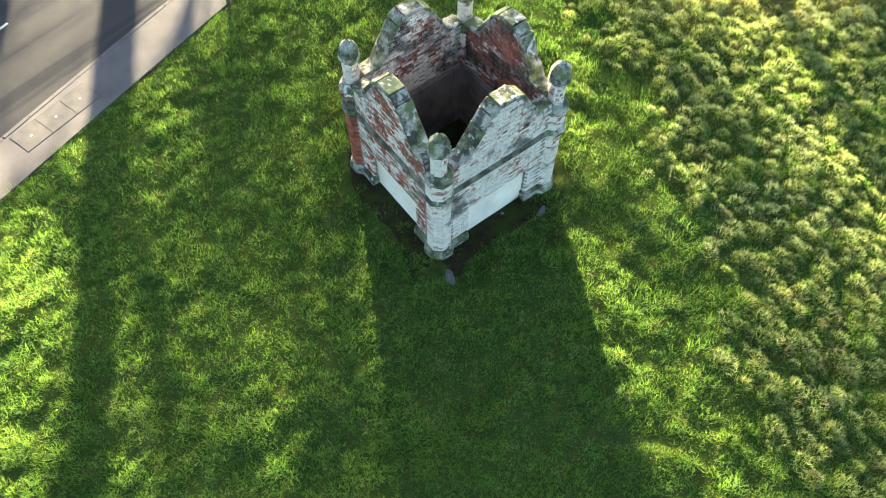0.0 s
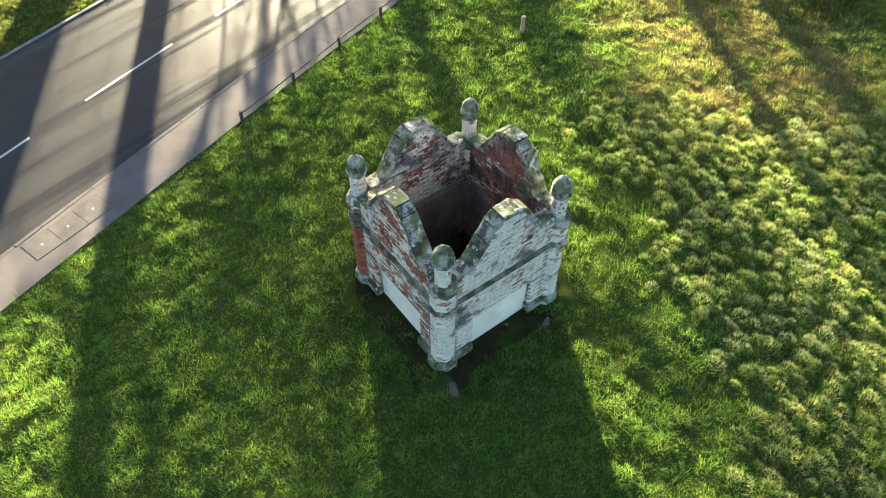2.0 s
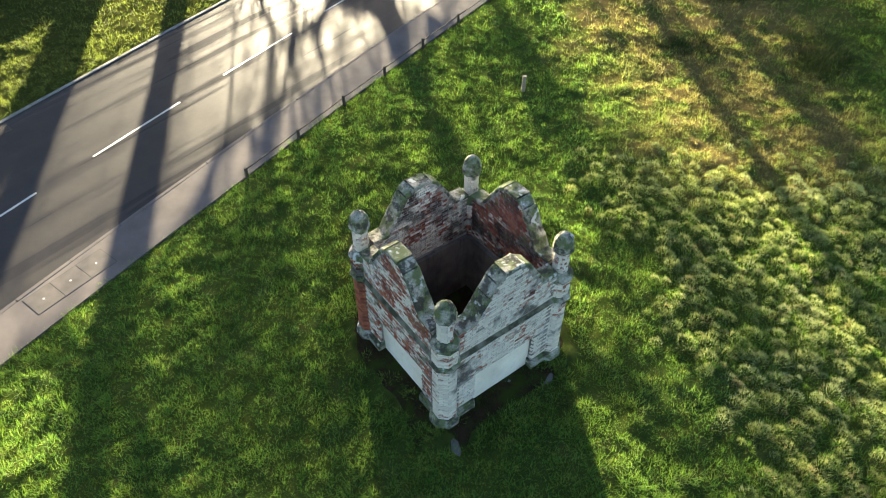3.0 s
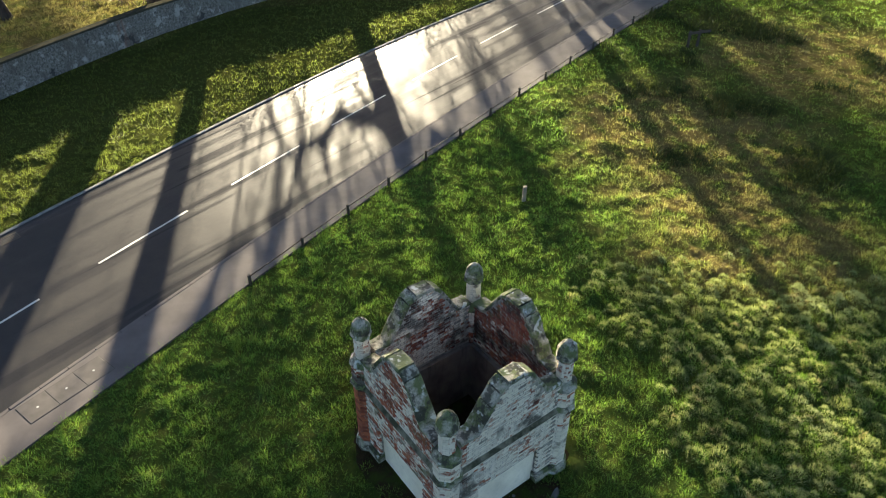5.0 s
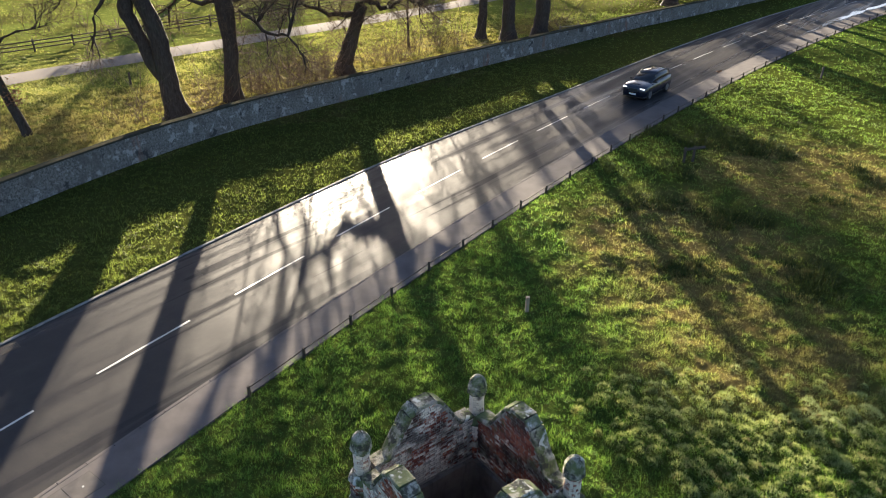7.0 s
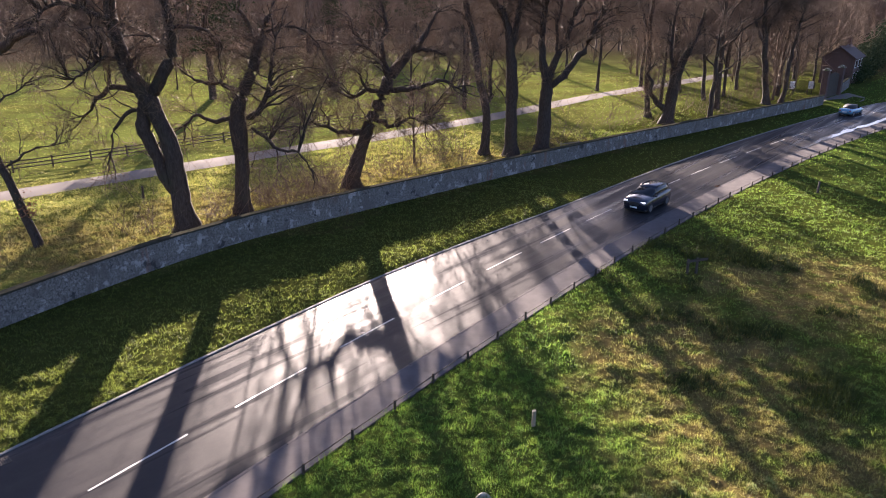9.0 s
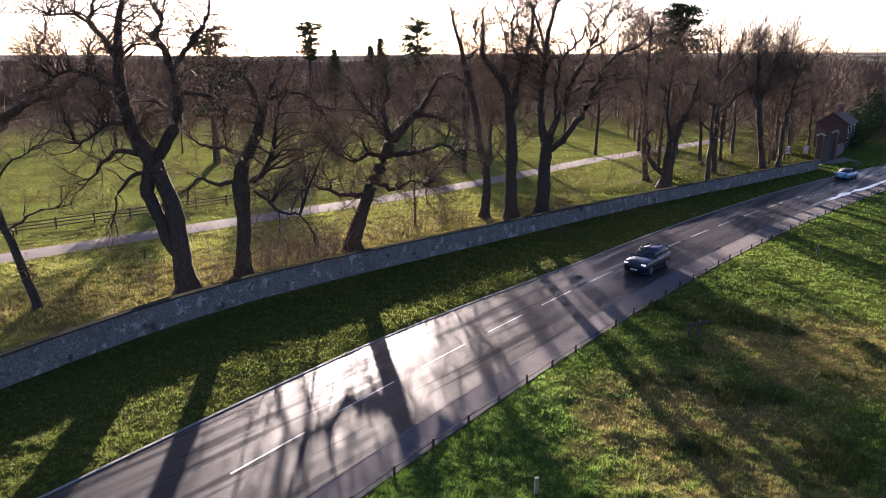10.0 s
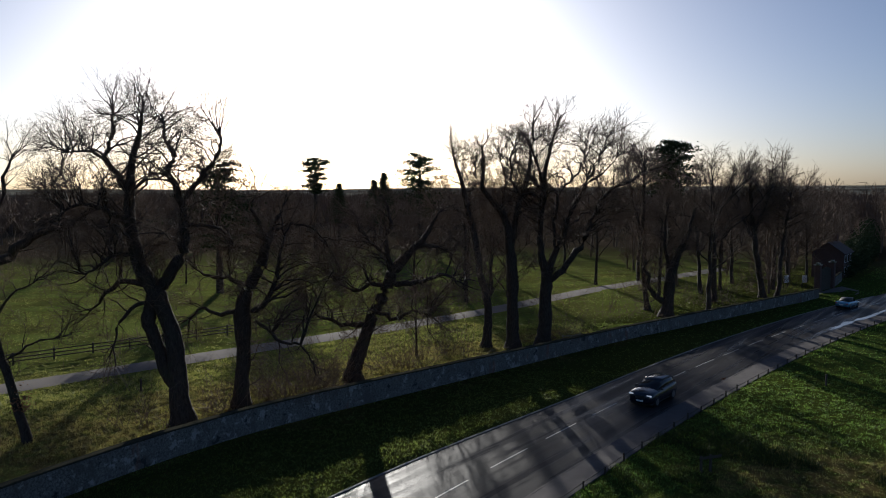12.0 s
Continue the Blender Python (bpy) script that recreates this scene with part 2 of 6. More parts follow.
M = Mat("gravel_drive", 1.0, spec=0.04)
fine, mid = M.noise(40, 4, 0.7), M.noise(0.5, 4)
gravel_mat = M.color(M.mix(M.grey(mid, 0.3, 0.7), M.mix(fine, (0.12, 0.105, 0.095), (0.24, 0.215, 0.195)), (0.17, 0.15, 0.135))).bump(fine, 0.5, 0.01).m

M = Mat("water_film", 0.08, spec=1.0)
water_mat = M.color((0.05, 0.05, 0.052)).bump(M.noise(3, 2), 0.05, 0.01).m

M = Mat("bark", 0.9, spec=0.2)
ridge, big = M.noise(9, 5, 0.7, (1, 1, 0.3), 0.6), M.noise(0.8, 3)
c = M.mix(M.grey(ridge, 0.3, 0.7), (0.026, 0.020, 0.016), (0.085, 0.066, 0.052))
c = M.mix(M.maths("MULTIPLY", M.grey(big, 0.55, 0.75), 0.4), c, (0.055, 0.065, 0.03))
bark = M.color(c).bump(ridge, 1.0, 0.07).m

M = Mat("twigs", 0.85, spec=0.06)
twig_mat = M.color(M.mix(M.noise(0.5, 3), (0.085, 0.060, 0.044), (0.19, 0.14, 0.10))).m

M = Mat("needles", 0.9, spec=0.04)
needle_mat = M.color(M.mix(M.island(), (0.020, 0.034, 0.016), (0.055, 0.075, 0.03))).m

# ---------------------------------------------------------------- plan of the road
# s runs along the road, n across it; n grows towards the lawn with the tower.
AX, AY = 0.6198, 0.7848


def sn(s, n):
    return s * AX + n * AY, s * AY - n * AX


def centre_n(s):
    s = np.asarray(s, dtype=float)
    return np.where(s > 0, 0.0013 * s * s - 0.100 * s, -0.05 * s) - 21.1


def far_n(s):
    return centre_n(s) - (4.35 - 1.2 * step(np.asarray(s, dtype=float), 24, 52))


def near_n(s):
    return centre_n(s) + 3.65


def grass_n(s):
    return centre_n(s) + 5.3 + 0.004 * np.clip(s, 0, 80)


WALL_S = np.array([-40, -20, 0, 11, 18, 25, 30, 44.6, 70.5, 116.0])
WALL_N = np.array([-26.5, -31.5, -35.0, -37.2, -38.35, -38.75, -38.4, -36.1, -32.2, -22.6])


def wall_n(s):
    s = np.asarray(s, dtype=float)
    return sum(np.interp(s + o, WALL_S, WALL_N) for o in (-3, -1.5, 0, 1.5, 3)) / 5


DRIVE = np.array([(-80, 20), (-50, 44), (-36.3, 55.5), (-27.6, 63.6), (-16.6, 73.5), (-6.3, 82.5), (4.8, 93.5), (21.6, 112.8), (60, 150)])
TOWER_XY, TOWER_TURN = (0.46, 11.61), 36.4


def drive_offset(x, y):
    return y - np.interp(x, DRIVE[:, 0], DRIVE[:, 1])


def meadow(x, y):
    """1 where tall tussocks grow, east of the tower."""
    edge = 5.4 + 0.17 * (16 - y) + 1.6 * (vnoise(x * 0.5, y * 0.5, 12) - 0.5)
    return step(x, edge - 0.4, edge + 0.6) * (1 - step(y, 16.5, 20.5)) * (1 - 0.7 * step(x, edge + 8, edge + 11))


def domes(x, y):
    """Rounded humps, one in each cell of a shaken grid."""
    best = np.zeros_like(x, dtype=float)
    ix, iy = np.floor(x), np.floor(y)
    for a in (-1, 0, 1):
        for b in (-1, 0, 1):
            px, py = ix + a + lattice(ix + a, iy + b, 51), iy + b + lattice(ix + a, iy + b, 52)
            size = 0.45 + 0.4 * lattice(ix + a, iy + b, 53)
            d2 = ((x - px) ** 2 + (y - py) ** 2) / (size * size)
            best = np.maximum(best, size * np.sqrt(np.clip(1 - d2, 0, 1)))
    return best


def ground_z(x, y):
    """Height of the lawn, verge and park."""
    s, n = x * AX + y * AY, x * AY - y * AX
    lawn = step(n - grass_n(s), 0.0, 1.2)
    verge = step(far_n(s) - n, 0.0, 0.8)
    flat = np.maximum(lawn, verge) * step(np.hypot(x - TOWER_XY[0], y - TOWER_XY[1]), 2.0, 3.4) * np.where(y > 40, step(np.abs(drive_offset(x, y)), 2.6, 4.5), 1)
    flat = flat * step(np.abs(n - wall_n(s)), 0.2, 1.2)
    bumps = 0.10 * (vnoise(x * 0.9, y * 0.9, 1) - 0.5) + 0.09 * (vnoise(x * 2.1, y * 2.1, 2) - 0.5) + 0.06 * (vnoise(x * 4.3, y * 4.3, 6) - 0.5) + 0.25 * (vnoise(x * 0.16, y * 0.16, 3) - 0.5)
    bumps = bumps + 0.11 * domes(x / 0.9, y / 0.9) * step(y, 23, 28) * lawn + 0.10 * domes(x / 0.55 + 7, y / 0.55) * lawn * (1 - step(y, 24, 30))
    bumps = bumps + 0.12 * meadow(x, y) * domes(x / 0.52, y / 0.52)
    rise = 0.10 * lawn + 0.12 * verge
    return flat * bumps + rise


def spaced(a, b, fine, reach, ratio=1.22):
    mid = np.arange(a, b + fine / 2, fine)
    out, d, q = [], fine, b
    while q < reach:
        d *= ratio
        q += d
        out.append(q)
    low, d, q = [], fine, a
    while q > -reach:
        d *= ratio
        q -= d
        low.append(q)
    return np.concatenate([low[::-1], mid, out])


gx = spaced(-17, 20, 0.18, 2600, 1.12)
gy = np.concatenate([[-2600, -900, -300, -100, -30, -8, -1], np.arange(2, 28, 0.18), np.arange(28, 66, 0.36), 66 + np.cumsum(0.34 * 1.10 ** np.arange(1, 71))])
X, Y = np.meshgrid(gx, gy)
# far hills rise a little over the horizon
Z = ground_z(X, Y) + 34 * step(np.hypot(X, Y), 900, 2300) * (0.35 + 0.65 * vnoise(X * 0.0014 + 3, Y * 0.0014, 9))
s0, n0 = X * AX + Y * AY, X * AY - Y * AX
on_road = (n0 > far_n(s0) - 0.05) & (n0 < grass_n(s0) + 0.02) & (s0 < 400)
Z = np.where(on_road, -0.06, Z)
nx, ny = len(gx), len(gy)
idx = np.arange(nx * ny).reshape(ny, nx)
quads = np.stack([idx[:-1, :-1], idx[:-1, 1:], idx[1:, 1:], idx[1:, :-1]], -1).reshape(-1, 4)
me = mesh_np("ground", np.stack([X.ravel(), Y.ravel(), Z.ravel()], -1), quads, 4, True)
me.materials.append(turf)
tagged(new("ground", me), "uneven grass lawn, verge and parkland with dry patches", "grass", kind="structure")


def ribbon(name, s_values, lo, hi, z, material, label, category, thick=0.15):
    """A strip along the road from offset lo(s) to hi(s), with thickness."""
    bm = bmesh.new()
    rows = []
    for s in s_values:
        a, b = sn(s, float(lo(s))), sn(s, float(hi(s)))
        rows.append([bm.verts.new((*a, z)), bm.verts.new((*b, z)), bm.verts.new((*b, z - thick)), bm.verts.new((*a, z - thick))])
    for p, q in zip(rows, rows[1:]):
        for i in range(4):
            bm.faces.new((p[i], p[(i + 1) % 4], q[(i + 1) % 4], q[i]))
    bm.faces.new(rows[0])
    bm.faces.new(rows[-1][::-1])
    ob = part(name, bm, material)
    return tagged(ob, label, category, kind="structure")


ROAD_S = np.concatenate([np.arange(-80, -10, 6), np.arange(-10, 140, 1.5), np.arange(140, 320, 10)])
road = ribbon("road", ROAD_S, lambda s: far_n(s) - 0.02, lambda s: near_n(s) + 0.02, 0.0, asphalt, "damp dark grey asphalt two-lane road", "road", 0.3)
ribbon("pavement", ROAD_S, lambda s: near_n(s) + 0.16, lambda s: grass_n(s) + 0.05, 0.05, footway_mat, "pinkish grey tarmac footway along the lawn", "pavement", 0.3)


def kerb(name, s0, s1, edge, width, top, length, parent, mat_, label, drop=0.25):
    """Kerb stones laid end to end along an edge; alike stones share one mesh."""
    bm = bmesh.new()
    box(bm, -length / 2 + 0.006, length / 2 - 0.006, -width, 0, top - drop, top, 0.012)
    me = bpy.data.meshes.new(name)
    bm.to_mesh(me)
    bm.free()
    me.materials.append(mat_)
    r = random.Random(4)
    s = s0
    while s < s1:
        a, b = Vector((*sn(s, float(edge(s))), 0)), Vector((*sn(s + length, float(edge(s + length))), 0))
        ob = new(name, me)
        d = (b - a).normalized()
        ob.matrix_world = Matrix.Translation((a + b) / 2 + Vector((0, 0, r.uniform(-0.006, 0.004)))) @ Matrix.Rotation(math.atan2(d.y, d.x) + r.uniform(-0.006, 0.006), 4, "Z")
        ob.parent = parent
        s += length * (d.length / (Vector(d).dot(Vector((AX, AY, 0))) or 1)) * 0.999


# broken centre line: long marks with short gaps
for k in range(-6, 26):
    s0, s1 = 7.9 + k * 6.2, 7.9 + k * 6.2 + 3.95
    if s1 > 150:
        break
    bm = bmesh.new()
    r = random.Random(k + 50)
    rows = []
    for i in range(9):
        s = s0 + (s1 - s0) * i / 8
        n = float(centre_n(s)) + (0.12 if s < 20 else 0.0)
        rows.append([bm.verts.new((*sn(s, n - 0.05 + r.uniform(-.008, .008)), 0.005)), bm.verts.new((*sn(s, n + 0.05 + r.uniform(-.008, .008)), 0.005))])
    for p, q in zip(rows, rows[1:]):
        bm.faces.new((p[0], p[1], q[1], q[0]))
    ob = part("lane_marking", bm, paint_mat, road, "worn white paint mark")

# concrete access covers in the footway
cover = thing("access_cover", "three pale concrete access covers set in the footway", "access cover", Matrix.Translation((*sn(4.15, -17.08), 0.0)) @ Matrix.Rotation(math.atan2(AY, AX) + 0.02, 4, "Z"))
bm = bmesh.new()
box(bm, -1.30, 1.30, -0.435, 0.435, -0.1, 0.052)
part("frame", bm, joint_mat, cover, "dark joint round the slabs")
for k in range(3):
    bm = bmesh.new()
    box(bm, -1.28 + k * 0.86, -0.44 + k * 0.86, -0.42, 0.42, -0.08, 0.058, 0.006)
    slab = part("slab", bm, cover_mat, cover)
    bm = bmesh.new()
    lathe(bm, [(0.035, 0.05), (0.035, 0.062)], 10, centre=(-0.86 + k * 0.86, 0))
    part("lifting_eye", bm, paint_mat, slab, "pale round lifting eye")

# road gully at the far kerb
gully = thing("road_gully", "rusty iron slotted road gully beside the kerb", "drain grate", Matrix.Translation((*sn(6.65, float(far_n(6.65)) + 0.42), 0)) @ Matrix.Rotation(math.atan2(AY, AX) - 0.08, 4, "Z"))
bm = bmesh.new()
box(bm, -0.36, 0.36, -0.25, -0.21, -0.02, 0.012)
box(bm, -0.36, 0.36, 0.21, 0.25, -0.02, 0.012)
box(bm, -0.36, -0.32, -0.21, 0.21, -0.02, 0.012)
box(bm, 0.32, 0.36, -0.21, 0.21, -0.02, 0.012)
part("frame", bm, iron, gully)
for k in range(8):
    bm = bmesh.new()
    box(bm, -0.28 + k * 0.075, -0.245 + k * 0.075, -0.21, 0.21, -0.02, 0.010)
    part("bar", bm, iron, gully)

# puddle lying along the near edge far up the road
bm = bmesh.new()
r = random.Random(5)
left, right = [], []
for i in range(41):
    s = 80 + i * 1.0
    w = math.sin(math.pi * min(1, i / 12) / 2) * (0.36 + 0.5 * noise.noise(Vector((s * 0.43, 0, 0))))
    mid = float(near_n(s)) - 0.5 - 0.35 * noise.noise(Vector((s * 0.15, 7, 0)))
    left.append(bm.verts.new((*sn(s, mid - w * 1.0), 0.006)))
    right.append(bm.verts.new((*sn(s, mid + w * 0.7), 0.006)))
for i in range(40):
    bm.faces.new((left[i], right[i], right[i + 1], left[i + 1]))
tagged(part("puddle", bm, water_mat), "shallow shining puddle along the edge of the road", "puddle", kind="structure")

# gravel drive through the park
bm = bmesh.new()
rows = []
for i in range(len(DRIVE) - 1):
    for k in range(8):
        p = Vector(DRIVE[i]).lerp(Vector(DRIVE[i + 1]), k / 8)
        d = (Vector(DRIVE[min(i + 2, len(DRIVE) - 1)]) - Vector(DRIVE[max(i - 1, 0)])).normalized()
        q = Vector((-d.y, d.x))
        w = 1.75 + 0.25 * noise.noise(Vector((i + k / 8, 3, 0)))
        rows.append([bm.verts.new((p.x + q.x * e, p.y + q.y * e, 0.13 + 0.05 * (abs(e) < 1))) for e in (-w, -0.6, 0.6, w)])
for p, q in zip(rows, rows[1:]):
    for j in range(3):
        bm.faces.new((p[j], p[j + 1], q[j + 1], q[j]))
tagged(part("drive", bm, gravel_mat, smooth=True), "pale gravel drive winding through the park", "drive", kind="structure")

# ---------------------------------------------------------------- park wall
M = Mat("rendered_rubble", 1.0, spec=0.08)
fine, mid, big = M.noise(9, 5, 0.72), M.noise(0.9, 4, 0.6, (1, 1, 0.6)), M.noise(0.35, 4, 0.7)
c = M.mix(M.grey(fine, 0.38, 0.64), (0.095, 0.088, 0.078), (0.27, 0.25, 0.225))
c = M.mix(M.maths("MULTIPLY", M.grey(mid, 0.50, 0.60), 0.6), c, (0.12, 0.105, 0.09))
c = M.mix(M.maths("MULTIPLY", M.grey(M.noise(1.3, 5, 0.7), 0.56, 0.62), 0.8), c, M.mix(fine, (0.28, 0.26, 0.24), (0.50, 0.48, 0.44)))
c = M.mix(M.maths("MULTIPLY", M.grey(M.noise(1.1, 4, 0.65), 0.62, 0.67), 0.85), c, (0.045, 0.045, 0.045))
c = M.mix(M.maths("MULTIPLY", M.grey(M.noise(0.7, 3, 0.6, (1, 1, 0.3)), 0.62, 0.68), 0.5), c, (0.22, 0.10, 0.065))
rubble = M.color(c).bump(fine, 0.9, 0.03).m
M = Mat("wall_coping_moss", 1.0, spec=0.0)
c = M.mix(M.noise(5, 4), (0.028, 0.030, 0.018), (0.085, 0.078, 0.06))
cope_mat = M.color(c).bump(M.noise(12, 4), 0.7, 0.03).m
wall_s = np.arange(-40, 116.1, 1.0)
wall_ob = thing("wall_park", "long weathered grey rendered rubble wall beside the verge", "wall", kind="structure")


def wall_h(s):
    return 1.72 - 0.25 * float(step(np.array(s), 35.0, 70.0))


def wall_strip(lo, hi, z0, z1, jit):
    """A bar that follows the wall's line; z0 and z1 are functions of s."""
    bm = bmesh.new()
    rows = []
    for s in wall_s:
        n = float(wall_n(s))
        j = 0.05 * noise.noise(Vector((s * 0.7, jit, 0)))
        a, b = sn(s, n + lo + j), sn(s, n + hi + j)
        rows.append([bm.verts.new((*a, z1(s))), bm.verts.new((*b, z1(s))), bm.verts.new((*b, z0(s))), bm.verts.new((*a, z0(s)))])
    for p, q in zip(rows, rows[1:]):
        for i in range(4):
            bm.faces.new((p[i], p[(i + 1) % 4], q[(i + 1) % 4], q[i]))
    bm.faces.new(rows[0])
    bm.faces.new(rows[-1][::-1])
    return bm


part("body", wall_strip(-0.20, 0.20, lambda s: -0.4, lambda s: wall_h(s) + 0.03 * noise.noise(Vector((s * 0.4, 1, 0))), 0.0), rubble, wall_ob)
part("coping", wall_strip(-0.235, 0.235, lambda s: wall_h(s) + 0.03 * noise.noise(Vector((s * 0.4, 1, 0))), lambda s: wall_h(s) + 0.11 + 0.05 * noise.noise(Vector((s * 0.5, 1, 4))), 0.0), cope_mat, wall_ob, "mossy dark coping")

# ---------------------------------------------------------------- tower
def brick_material(name, red, lime_lo, lime_hi, moss, soot=0.57):
    """Old red brick; lime wash, soot and algae lie on it in patches of their own."""
    M = Mat(name, 0.88, spec=0.25)
    tone = M.maths("FRACT", M.maths("ADD", M.random(), M.island()))
    c = M.ramp(tone, (0.0, (0.15, 0.036, 0.022)), (0.45, red), (0.8, (0.42, 0.135, 0.065)), (1.0, (0.20, 0.06, 0.045)))
    fine = M.noise(26, 4, 0.7)
    c = M.mix(M.maths("MULTIPLY", M.grey(fine, 0.4, 0.7), 0.4), c, (0.12, 0.06, 0.045))
    patch, spot = M.noise(1.4, 3, 0.6), M.noise(16, 3, 0.7)
    own = M.maths("FRACT", M.maths("MULTIPLY", tone, 7.31))
    cover = M.maths("ADD", M.maths("MULTIPLY", patch, 0.55), M.maths("ADD", M.maths("MULTIPLY", spot, 0.30), M.maths("MULTIPLY", own, 0.15)))
    c = M.mix(M.grey(cover, lime_lo, lime_hi), c, M.mix(M.maths("MULTIPLY", own, fine), (0.62, 0.55, 0.45), (0.90, 0.82, 0.68)))
    c = M.mix(M.maths("MULTIPLY", M.grey(M.noise(1.0, 4, 0.6), soot, soot + 0.09), 0.85), c, (0.024, 0.022, 0.020))
    if moss:
        c = M.mix(M.maths("MULTIPLY", M.grey(M.noise(2.2, 4), 0.62 - moss, 0.74 - moss), 0.8), c, (0.075, 0.085, 0.035))
    return M.color(c).bump(fine, 0.6, 0.012).m


red_brick = brick_material("red_brick", (0.35, 0.090, 0.045), 0.545, 0.61, 0.02)
bright_brick = brick_material("orange_red_brick", (0.40, 0.115, 0.055), 0.66, 0.72, 0.0)
sooty_brick = brick_material("sooty_limewashed_brick", (0.26, 0.065, 0.04), 0.43, 0.51, 0.03, 0.52)
patchy_brick = brick_material("half_limed_brick", (0.36, 0.095, 0.05), 0.465, 0.54, 0.05, 0.60)
pale_brick = brick_material("limewashed_brick", (0.36, 0.12, 0.07), 0.375, 0.455, 0.0)
dark_brick = brick_material("damp_brick", (0.24, 0.055, 0.035), 0.53, 0.60, 0.06, 0.49)

M = Mat("lime_mortar", 0.95, spec=0.2)
mortar = M.color(M.mix(M.grey(M.noise(6, 5), 0.35, 0.65), (0.16, 0.14, 0.12), (0.40, 0.37, 0.33))).bump(M.noise(40, 4), 0.5, 0.01).m

M = Mat("tower_plaster", 0.8, spec=0.25)
fine, big = M.noise(14, 4, 0.6), M.noise(1.1, 4, 0.6)
c = M.mix(M.grey(big, 0.35, 0.7), (0.88, 0.80, 0.66), (0.66, 0.59, 0.47))
c = M.mix(M.maths("MULTIPLY", M.grey(fine, 0.55, 0.75), 0.4), c, (0.40, 0.37, 0.33))
plaster = M.color(c).bump(fine, 0.25, 0.01).m

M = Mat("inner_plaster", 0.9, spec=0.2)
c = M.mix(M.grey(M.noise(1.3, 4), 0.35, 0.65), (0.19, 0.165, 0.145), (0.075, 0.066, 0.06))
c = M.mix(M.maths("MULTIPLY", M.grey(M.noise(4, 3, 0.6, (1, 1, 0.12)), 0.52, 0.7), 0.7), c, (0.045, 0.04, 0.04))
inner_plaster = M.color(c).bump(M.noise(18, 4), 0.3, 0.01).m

M = Mat("weathered_limestone", 0.9, spec=0.25)
fine, big = M.noise(22, 5, 0.7), M.noise(2.6, 4, 0.6)
c = M.mix(M.grey(fine, 0.3, 0.7), (0.22, 0.205, 0.165), (0.50, 0.465, 0.385))
c = M.mix(M.maths("MULTIPLY", M.grey(big, 0.40, 0.55), 0.85), c, (0.070, 0.100, 0.022))
c = M.mix(M.maths("MULTIPLY", M.grey(M.noise(3.4, 5, 0.7), 0.50, 0.58), 0.85), c, (0.040, 0.037, 0.031))
c = M.mix(M.maths("MULTIPLY", M.grey(M.noise(4.2, 3), 0.61, 0.68), 0.8), c, (0.60, 0.61, 0.56))
limestone = M.color(c).bump(fine, 0.8, 0.025).m
M = Mat("blackened_limestone", 0.9, spec=0.25)
fine = M.noise(22, 5, 0.7)
c = M.mix(M.grey(M.noise(3.0, 4, 0.6), 0.4, 0.62), (0.042, 0.040, 0.030), (0.26, 0.235, 0.185))
black_stone = M.color(M.mix(M.maths("MULTIPLY", fine, 0.6), c, (0.065, 0.075, 0.03))).bump(fine, 0.8, 0.025).m

tower = thing("conduit_tower", "roofless square brick tower with corner turrets on a lawn", "tower", Matrix.Translation((*TOWER_XY, 0)) @ Matrix.Rotation(radians(TOWER_TURN), 4, "Z"))
HS = 1.683           # half side, between the turret axes
TH = 0.17            # half thickness of the walls
# gable outline from the middle outwards: half widths and heights
GABLE = [(-1.45, 3.46), (-1.02, 3.48), (-0.43, 4.42), (-0.23, 4.56), (0.23, 4.56), (0.43, 4.42), (1.02, 3.48), (1.45, 3.46)]
STRING_Z = 2.52


def gable_top(u):
    return float(np.interp(u, [p[0] for p in GABLE], [p[1] for p in GABLE]))


brick_me = {}


def brick_mesh(length, material, key):
    """A worn brick, its face at y = 0, reaching 6 cm inwards."""
    if (length, key) not in brick_me:
        bm = bmesh.new()
        vs = box(bm, -length / 2, length / 2, 0.0, 0.06, -0.032, 0.032)
        r = random.Random(int(length * 1000) + len(brick_me))
        for v in vs:
            if v.co.y < 0.01:
                v.co.x *= 0.95 + r.uniform(-0.03, 0.03)
                v.co.z *= 0.88 + r.uniform(-0.06, 0.06)
                v.co.y += r.uniform(0, 0.008)
        me = bpy.data.meshes.new("brick")
        bm.to_mesh(me)
        bm.free()
        me.materials.append(material)
        brick_me[(length, key)] = me
    return brick_me[(length, key)]


BRICK_JOBS = []      # laid at the end of the file: wall, face, material, which courses


